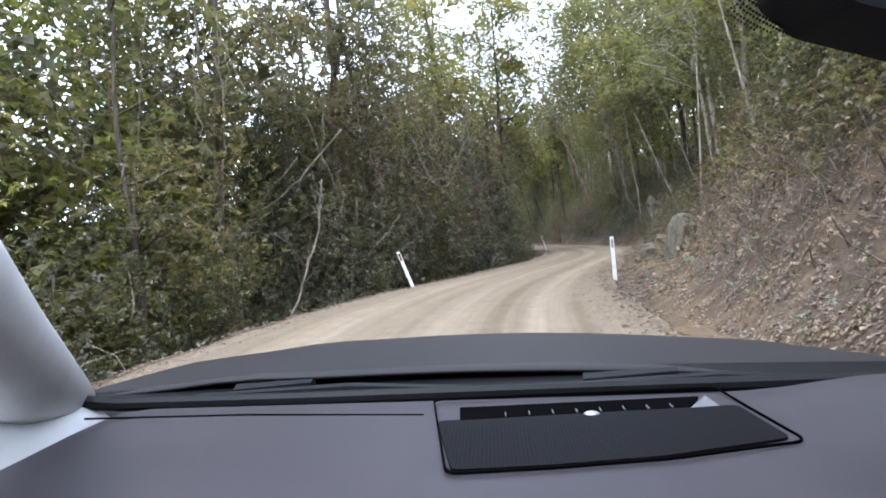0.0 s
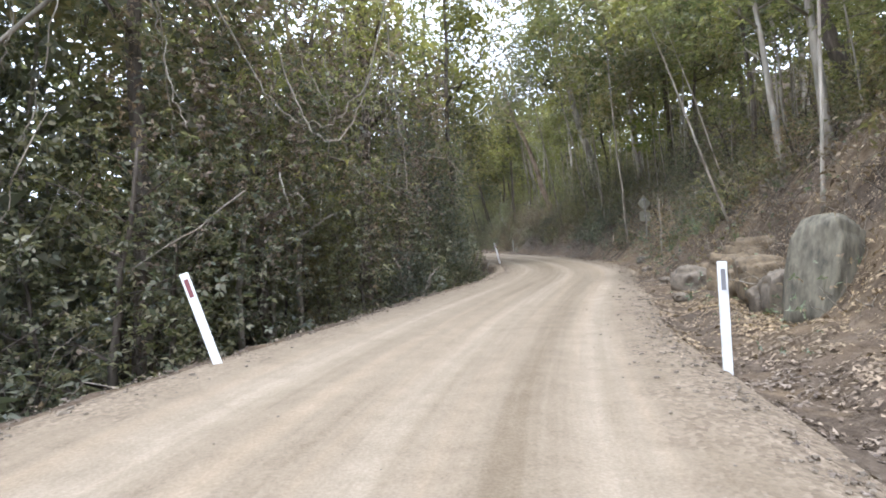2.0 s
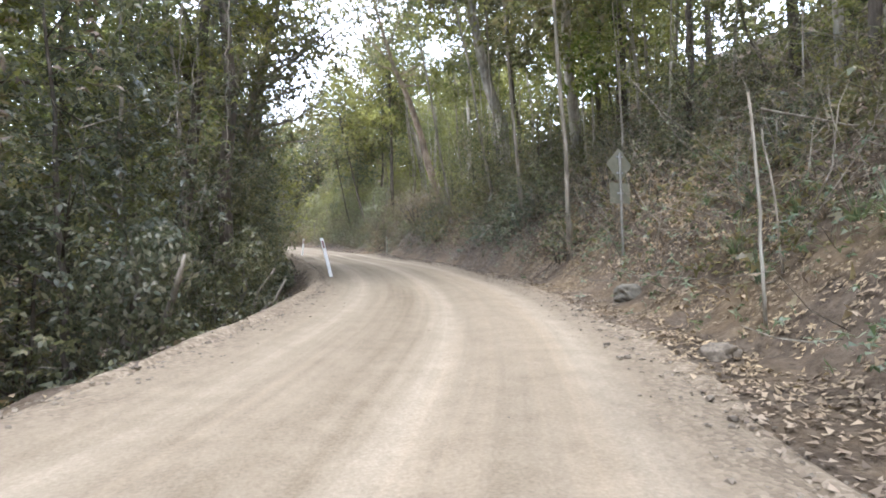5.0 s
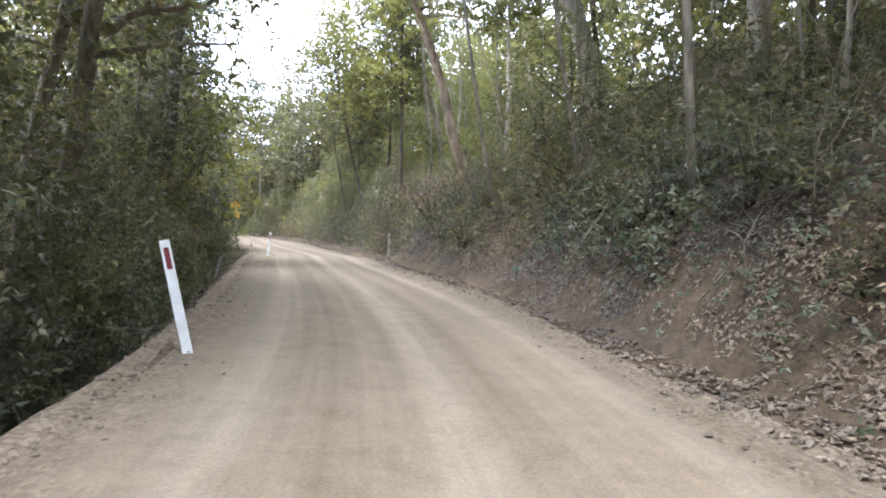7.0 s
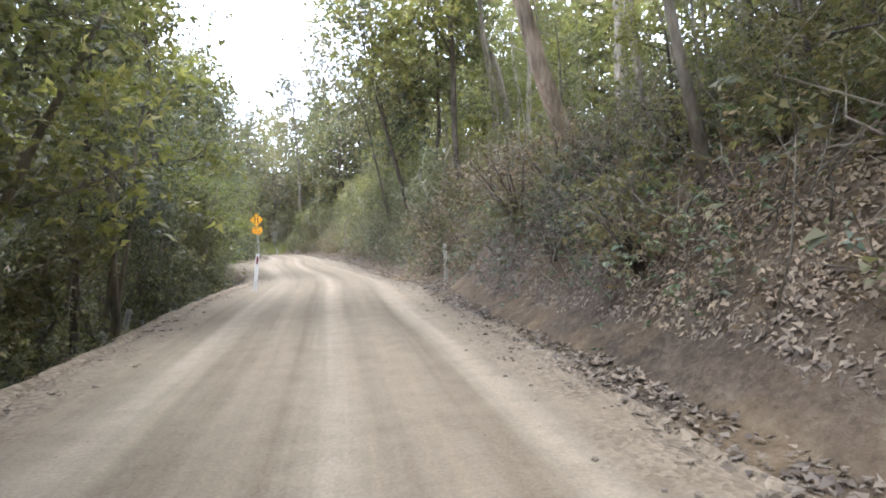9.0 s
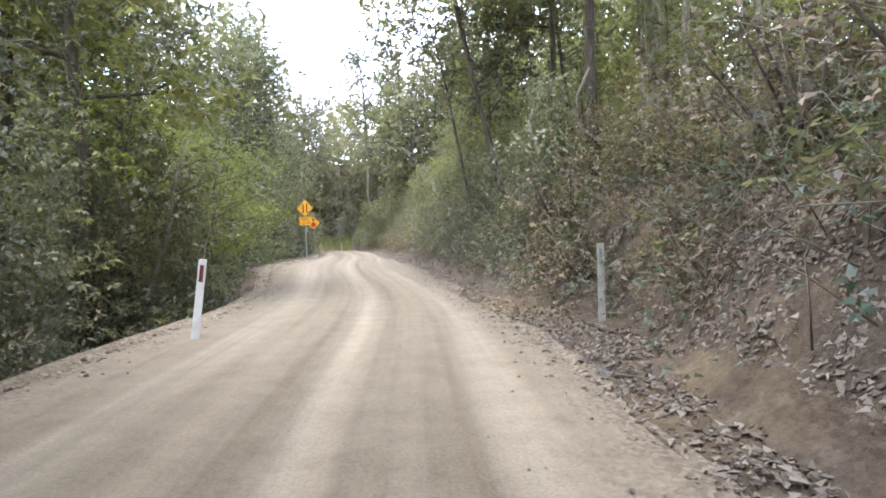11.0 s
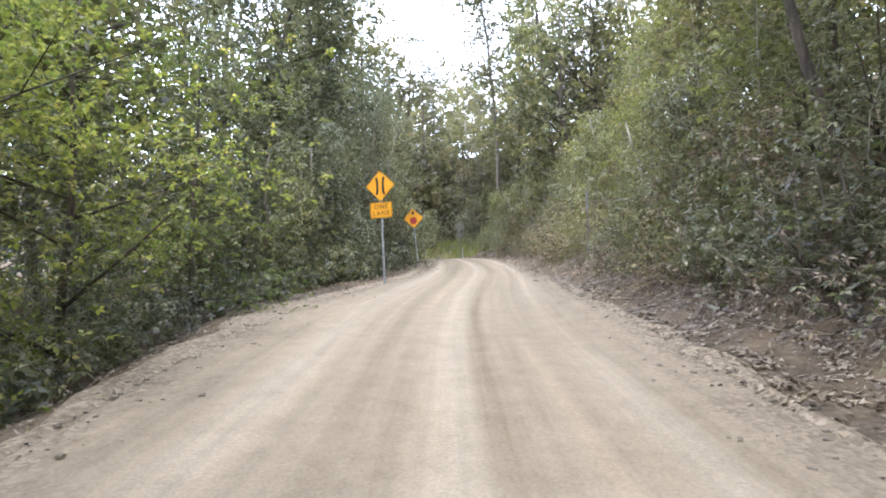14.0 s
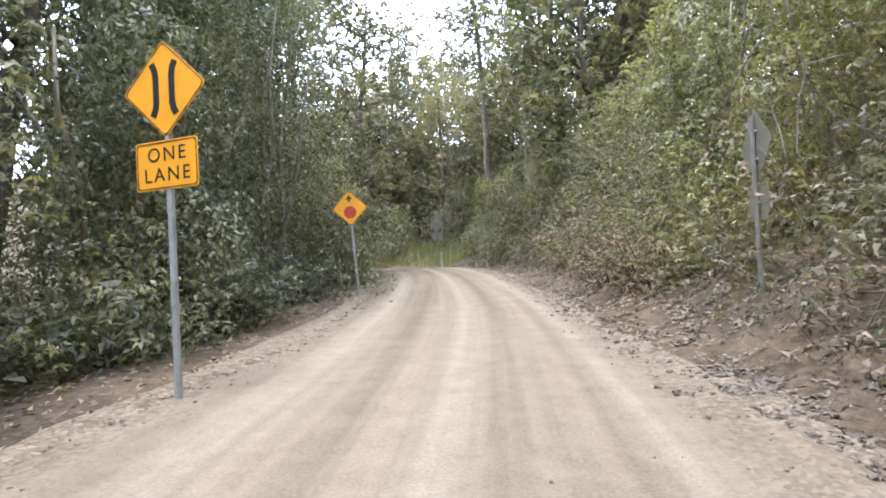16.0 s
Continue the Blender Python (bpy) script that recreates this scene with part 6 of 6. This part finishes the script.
def gravel(count, seed):
    g = np.random.default_rng(seed)
    k = g.integers(np.argmin(np.abs(LP[:, 1] + 4)), np.argmin(np.abs(LP[:, 1] - 96)), count)
    side = np.where(g.uniform(0, 1, count) < 0.5, -1, 1)
    o = side * LP[k, 2] * np.clip(1.08 - np.abs(g.normal(0, 0.13, count)), -1, 1.1)
    some = g.uniform(0, 1, count) < 0.06
    o = np.where(some, g.uniform(-1, 1, count) * LP[k, 2], o)
    along = g.uniform(-0.25, 0.25, count)
    x, y = LP[k, 0] + LA[k, 1] * o + LA[k, 0] * along, LP[k, 1] - LA[k, 0] * o + LA[k, 1] * along
    cant = np.interp(LP[k, 1], [-20, 0, 14, 26, 40], [0, 0.03, 0.04, 0.02, 0])
    z = LZ[k] - cant * o + 0.012
    r = np.where(some, 0.45, 1.0) * np.minimum(g.gamma(1.6, 0.005, count) + 0.006, 0.04)
    base = np.array([(1, 0, 0), (0, 1, 0), (-1, 0, 0), (0, -1, 0), (0.5, 0.45, 0.55), (-0.5, 0.45, 0.6), (-0.45, -0.5, 0.5), (0.5, -0.5, 0.55)])
    faces = np.array([(0, 1, 4), (1, 5, 4), (1, 2, 5), (2, 6, 5), (2, 3, 6), (3, 7, 6), (3, 0, 7), (0, 4, 7), (4, 5, 6), (4, 6, 7)])
    turn = g.uniform(0, 6.28, count)
    shape = base[None] * g.uniform(0.7, 1.3, (count, 8, 3))
    rx, ry = shape[:, :, 0] * np.cos(turn)[:, None] - shape[:, :, 1] * np.sin(turn)[:, None], shape[:, :, 0] * np.sin(turn)[:, None] + shape[:, :, 1] * np.cos(turn)[:, None]
    shape = np.stack([rx, ry, shape[:, :, 2]], 2)
    verts = shape * r[:, None, None] + np.stack([x, y, z], 1)[:, None]
    idx = (faces[None] + (np.arange(count) * 8)[:, None, None]).reshape(-1, 3)
    me = mesh_from("gravel", verts.reshape(-1, 3).tolist(), idx.tolist(), STONE)
    tagged(new("gravel", me), "loose stones along the edges of the gravel road", "gravel", kind="stuff")

gravel(15000, 5)

# ---- the car that the view starts from, standing on the road at the first moment ----
CAR_PAINT = plain_material("car_paint_grey", (0.026, 0.024, 0.023), 0.5, 0.0, 0.1, 2, 0.02)
CAR_BLACK = plain_material("black_trim", (0.009, 0.009, 0.009), 0.5, 0, 0.2, 20, 0.1)
# Pale grey of the trim, also given to its windscreen reflection.
CAR_GREY = plain_material("grey_trim_and_reflection", (0.62, 0.62, 0.60), 0.7, 0, 0.1, 10, 0.1)
CHROME = plain_material("bright_sensor", (0.35, 0.35, 0.35), 0.3, 0.6, 0.1)
TYRE = plain_material("tyre_rubber", (0.022, 0.022, 0.022), 0.85, 0, 0.3, 12, 0.4)
RIM = plain_material("alloy_rim", (0.45, 0.45, 0.46), 0.35, 0.8, 0.15)

def dash_material():
    """Dark grey moulded plastic with a fine leather grain."""
    m, nt, out = nodes_of("dashboard_plastic")
    co = object_coords(nt)
    cells = nt.nodes.new("ShaderNodeTexVoronoi")
    cells.inputs["Scale"].default_value = 700
    link(nt, co, cells.inputs["Vector"])
    wide = noise_node(nt, 5, 4, 0.6, co)
    col = ramp(nt, wide, [(0.3, (0.034, 0.030, 0.032)), (0.7, (0.044, 0.039, 0.041))])
    principled(nt, out, col, 0.5, bumped(nt, cells.outputs["Distance"], 0.2, 0.0012), spec=0.22)
    return m

def mesh_grille_material():
    """Black speaker cloth with rows of tiny holes."""
    m, nt, out = nodes_of("speaker_mesh")
    co = object_coords(nt)
    turn = nt.nodes.new("ShaderNodeMapping")
    turn.inputs["Rotation"].default_value = (0, 0, radians(45))
    link(nt, co, turn.inputs[0])
    check = nt.nodes.new("ShaderNodeTexChecker")
    check.inputs["Scale"].default_value = 320
    link(nt, turn.outputs[0], check.inputs["Vector"])
    col = mixed(nt, check.outputs["Fac"], (0.002, 0.002, 0.0025), (0.009, 0.0085, 0.0095))
    principled(nt, out, col, 0.6, bumped(nt, check.outputs["Fac"], 0.5, 0.001), spec=0.06)
    return m

for dull in (CAR_BLACK, CAR_PAINT):
    dull.node_tree.nodes["Principled BSDF"].inputs["Specular IOR Level"].default_value = 0.12
VENT_GREY = plain_material("vent_grey", (0.12, 0.12, 0.12), 0.7)
VENT_BLACK = plain_material("vent_black", (0.003, 0.003, 0.003), 1.0)
VENT_BLACK.node_tree.nodes["Principled BSDF"].inputs["Specular IOR Level"].default_value = 0.0
DASH, MESH = dash_material(), mesh_grille_material()

def car_frame():
    """Right, ahead and up of the car about the driver's-eye origin: along the road's slope, leaning with its cant."""
    ahead = Vector((0.235, 2.286, 0.165)).normalized()
    right = ahead.cross(Vector((0, 0, 1))).normalized()
    up = right.cross(ahead)
    a = radians(2.8)
    right2 = right * math.cos(a) - up * math.sin(a)
    up2 = right2.cross(ahead)
    m = Matrix((right2, ahead, up2)).transposed().to_4x4()
    m.translation = (-0.199, 0.282, 1.2)
    return m

def sheet_bm(rows):
    """A smooth skin through rows of points, thickened downward by its own second layer."""
    bm = bmesh.new()
    grid = [[bm.verts.new(p) for p in row] for row in rows]
    for a, b in zip(grid[:-1], grid[1:]):
        for k in range(len(a) - 1):
            bm.faces.new((a[k], a[k + 1], b[k + 1], b[k]))
    bmesh.ops.recalc_face_normals(bm, faces=bm.faces[:])
    bmesh.ops.solidify(bm, geom=bm.faces[:], thickness=-0.006)
    return bm

def flat_bm(points, z, depth):
    """A flat plate of the given x, y outline with its top at z."""
    bm = bmesh.new()
    f = bm.faces.new([bm.verts.new((x, y, z)) for x, y in points])
    out = bmesh.ops.extrude_face_region(bm, geom=[f])
    bmesh.ops.translate(bm, vec=(0, 0, -depth), verts=[v for v in out["geom"] if isinstance(v, bmesh.types.BMVert)])
    bmesh.ops.recalc_face_normals(bm, faces=bm.faces[:])
    return bm

def tube_bm(points, radii, sides=10):
    v, f = tube(points, radii, sides)
    bm = bmesh.new()
    vs = [bm.verts.new(p) for p in v]
    for q in f:
        bm.faces.new([vs[i] for i in q])
    return bm

def smoothed(ob):
    ob.data.polygons.foreach_set("use_smooth", [True] * len(ob.data.polygons))
    return ob

def wheel(car, x, y):
    w = part("wheel", (tube_bm([(x - 0.1, y, -0.86), (x + 0.1, y, -0.86)], [0.17, 0.17], 24), CAR_BLACK), car)
    bm = bmesh.new()
    ring, sides = [], 28
    for k in range(sides):
        a = 2 * math.pi * k / sides
        ring.append([bm.verts.new((x + dx, y + math.cos(a) * r, -0.86 + math.sin(a) * r)) for dx, r in ((-0.1, 0.24), (-0.11, 0.31), (-0.09, 0.345), (0.09, 0.345), (0.11, 0.31), (0.1, 0.24))])
    for k in range(sides):
        a, b = ring[k], ring[(k + 1) % sides]
        for j in range(5):
            bm.faces.new((a[j], a[j + 1], b[j + 1], b[j]))
    bmesh.ops.recalc_face_normals(bm, faces=bm.faces[:])
    part("tyre", (bm, TYRE), w)
    side = 0.09 if x > 0 else -0.09
    part("rim", (tube_bm([(x + side * 0.6, y, -0.86), (x + side, y, -0.86)], [0.235, 0.22], 24), RIM), w)

def build_car():
    car = thing("car", "dark grey car standing on the gravel road", "car")
    mid, half = 0.11, 0.78
    # Dashboard: a broad shelf rolling down towards the seats, with a low hump before the steering wheel.
    rows = []
    for y, z in ((0.835, -0.252), (0.81, -0.242), (0.74, -0.240), (0.62, -0.240), (0.52, -0.240), (0.45, -0.250), (0.36, -0.285), (0.34, -0.34), (0.345, -0.5)):
        row = []
        for k in range(33):
            x = mid - half + 2 * half * k / 32
            hump = 0.045 * math.exp(-((x - 0.54) / 0.13) ** 2) * math.exp(-((y - 0.66) / 0.17) ** 2)
            side = -0.05 * max(0, (mid - half + 0.14 - x) / 0.14) ** 2
            row.append((x, y, z - 0.0065 + hump + side))
        rows.append(row)
    dash = smoothed(part("dashboard", (sheet_bm(rows), DASH), car, "dark grey grained plastic dashboard"))
    outline = rounded([(-0.093, 0.799), (0.308, 0.82), (0.312, 0.742), (0.322, 0.612), (0.17, 0.572), (0.05, 0.555), (-0.056, 0.545)], 0.016)
    cx, cy = sum(q[0] for q in outline) / len(outline), sum(q[1] for q in outline) / len(outline)
    inner = [(cx + (x - cx) * 0.99, cy + (y - cy) * 0.976) for x, y in outline]
    seam = ring_bm(outline, inner, 0.0, 0.003)
    seam.transform(Matrix.Translation((0, 0, -0.2350)) @ Matrix.Rotation(radians(-90), 4, "X"))
    bmesh.ops.recalc_face_normals(seam, faces=seam.faces[:])
    part("panel_seam", (seam, VENT_BLACK), dash, "black seam round the speaker panel")
    part("speaker_grille", (flat_bm(rounded([(-0.078, 0.703), (0.084, 0.716), (0.302, 0.736), (0.31, 0.622), (0.165, 0.580), (0.05, 0.563), (-0.05, 0.555)], 0.01), -0.2358, 0.004), MESH), dash, "black perforated speaker grille")
    # No hollow here: the slot's inner shade is a plate coloured black.
    part("vent", (flat_bm(rounded([(-0.052, 0.755), (0.269, 0.776), (0.243, 0.730), (0.084, 0.716), (-0.025, 0.705), (-0.049, 0.703)], 0.002), -0.2356, 0.004), VENT_BLACK), dash, "flat black plate for the defroster slot's shaded recess")
    for k in range(8):
        f = k / 7
        x, y = 0.009 + 0.212 * f, 0.715 + 0.017 * f
        part("vent_slat", (box_bm(0.0014, 0.014, 0.003, (x, y + 0.004, -0.2352), 0.0004), VENT_GREY), dash)
    bm = bmesh.new()
    bmesh.ops.create_uvsphere(bm, u_segments=14, v_segments=8, radius=0.008, matrix=Matrix.Translation((0.117, 0.716, -0.2365)) @ Matrix.Diagonal((1.3, 1, 0.5, 1)))
    part("light_sensor", (bm, CHROME), dash, "small domed sunlight sensor")
    part("vent_end", (flat_bm([(0.242, 0.728), (0.279, 0.733), (0.278, 0.777)], -0.2355, 0.003), VENT_GREY), dash)
    part("dash_seam", (tube_bm([(-0.60, 0.765, -0.2405), (-0.35, 0.763, -0.2405), (-0.10, 0.742, -0.2405)], [0.0016] * 3, 6), VENT_BLACK), dash, "fine dark seam along the dashboard")
    # Screen seal, cowl, wipers and bonnet.
    seal = [(-0.72, 0.66, -0.155), (-0.70, 0.74, -0.19), (-0.67, 0.81, -0.226), (-0.60, 0.842, -0.243), (-0.34, 0.852, -0.246), (0.18, 0.862, -0.245), (0.6, 0.852, -0.24), (mid + half, 0.79, -0.22)]
    part("screen_seal", (tube_bm(seal, [0.011] * 8, 8), CAR_BLACK), car, "black rubber windscreen seal")
    cowl = [[(mid + (-0.97 + 1.94 * k / 16), y - 0.10 * abs(k - 8) / 8 * abs(k - 8) / 8, z) for k in range(17)] for y, z in ((0.85, -0.262), (0.92, -0.274), (1.02, -0.280), (1.12, -0.274))]
    smoothed(part("cowl", (sheet_bm(cowl), CAR_BLACK), car))
    for x0, x1 in ((-0.52, 0.02), (0.10, 0.62)):
        w = part("wiper", (tube_bm([(x0, 0.93, -0.262), ((x0 + x1) / 2, 0.945, -0.258), (x1, 0.93, -0.264)], [0.008, 0.011, 0.007], 6), CAR_BLACK), car)
        part("wiper_arm", (tube_bm([(x0 + 0.05, 0.98, -0.268), (x0 + 0.2, 0.955, -0.25)], [0.016, 0.01], 6), CAR_BLACK), w)
    hood = []
    for j in range(15):
        f = j / 14
        y = 1.06 + 1.0 * f
        z = -0.268 - 0.062 * f - 0.55 * max(0, f - 0.52) ** 2
        hood.append([(mid + u * (0.98 - 0.06 * f), y - 0.14 * u * u * (0.4 + f), z + 0.004 - 0.055 * (mid + u * 0.95 + 0.17) ** 2 + 0.006 * math.exp(-((abs(u) - 0.62) / 0.1) ** 2)) for u in np.linspace(-1, 1, 25)])
    smoothed(part("bonnet", (sheet_bm(hood), CAR_PAINT), car, "dark grey painted bonnet"))
    # Uprights built from a windscreen reflection, mirror, roof and the shell round them.
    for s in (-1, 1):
        # Shape and tone follow the pale trim's reflection in the windscreen, as solid tubes.
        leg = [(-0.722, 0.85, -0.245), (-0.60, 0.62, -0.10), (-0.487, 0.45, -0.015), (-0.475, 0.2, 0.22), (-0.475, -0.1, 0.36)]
        smoothed(part("pillar", (tube_bm([(x if s < 0 else 2 * mid - x, y, z) for x, y, z in leg], [0.062, 0.062, 0.06, 0.05, 0.045], 14), CAR_GREY), car, "light grey upright in place of a windscreen reflection"))
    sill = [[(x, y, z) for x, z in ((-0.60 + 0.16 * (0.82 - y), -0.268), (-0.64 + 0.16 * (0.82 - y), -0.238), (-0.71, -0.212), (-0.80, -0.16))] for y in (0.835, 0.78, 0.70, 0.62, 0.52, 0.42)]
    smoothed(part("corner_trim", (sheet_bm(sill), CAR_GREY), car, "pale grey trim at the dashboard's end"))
    head = part("mirror_housing", (outline_bm(rounded([(0.212, 0.30), (0.212, 0.158), (0.238, 0.134), (0.305, 0.111), (0.66, 0.07), (0.66, 0.30)], 0.006), 0.07, 0.382), CAR_BLACK), car, "black mirror and sensor housing")
    part("mirror_stem", (tube_bm([(0.40, 0.47, 0.25), (0.38, 0.30, 0.38)], [0.02, 0.02], 8), CAR_BLACK), head)
    # Rows of printed dots that fade out from the housing's edge on the screen.
    dots = bmesh.new()
    for row in range(7):
        for k in range(46):
            f = k / 45
            x, z = 0.205 + 0.105 * f, 0.170 - 0.060 * f ** 0.8
            if row > 6.5 * (1 - f) ** 2.2 + 0.8:
                continue
            bmesh.ops.create_circle(dots, cap_ends=True, segments=8, radius=0.0016 * (1 - 0.09 * row),
                                    matrix=Matrix.Translation((x - 0.0046 * row * 0.75 + (row % 2) * 0.0012, 0.4485, z - 0.0046 * row * 0.55)) @ Matrix.Rotation(radians(90), 4, "X"))
    part("frit_dots", (dots, CAR_BLACK), head, "rows of small black printed dots")
    roof = [[(mid + u * (0.62 - 0.04 * f), 0.05 - 2.2 * f, 0.39 - 0.03 * abs(u) ** 3 - 0.05 * (f - 0.4) ** 2) for u in np.linspace(-1, 1, 9)] for f in np.linspace(0, 1, 9)]
    smoothed(part("roof", (sheet_bm(roof), CAR_PAINT), car))
    for s in (-1, 1):
        wall = [[(mid + s * (0.93 + 0.03 * math.sin(v * 3)), y, -0.33 - 0.1 * max(0, y - 0.9) - v * (0.52 if min(abs(y - 1.35), abs(y + 1.35)) > 0.42 else 0.22)) for v in np.linspace(0, 1, 5)] for y in np.linspace(-2.1, 1.95, 28)]
        smoothed(part("body_side", (sheet_bm(wall), CAR_PAINT), car))
        part("door_trim", (box_bm(0.05, 1.5, 0.10, (mid + s * 0.82, -0.1, -0.30), 0.015), CAR_GREY), car)
        wheel(car, mid + s * 0.78, 1.35)
        wheel(car, mid + s * 0.78, -1.35)
        part("headlight", (box_bm(0.3, 0.12, 0.12, (mid + s * 0.62, 1.98, -0.52), 0.03), CHROME), car)
    part("bumper", (box_bm(1.7, 0.18, 0.34, (mid, 2.05, -0.72), 0.06), CAR_PAINT), car)
    part("tail", (box_bm(1.7, 0.14, 0.55, (mid, -2.1, -0.52), 0.05), CAR_PAINT), car)
    part("floor_pan", (box_bm(1.6, 3.6, 0.06, (mid, -0.1, -0.92), 0.02), CAR_BLACK), car)
    car.matrix_basis = car_frame()

build_car()
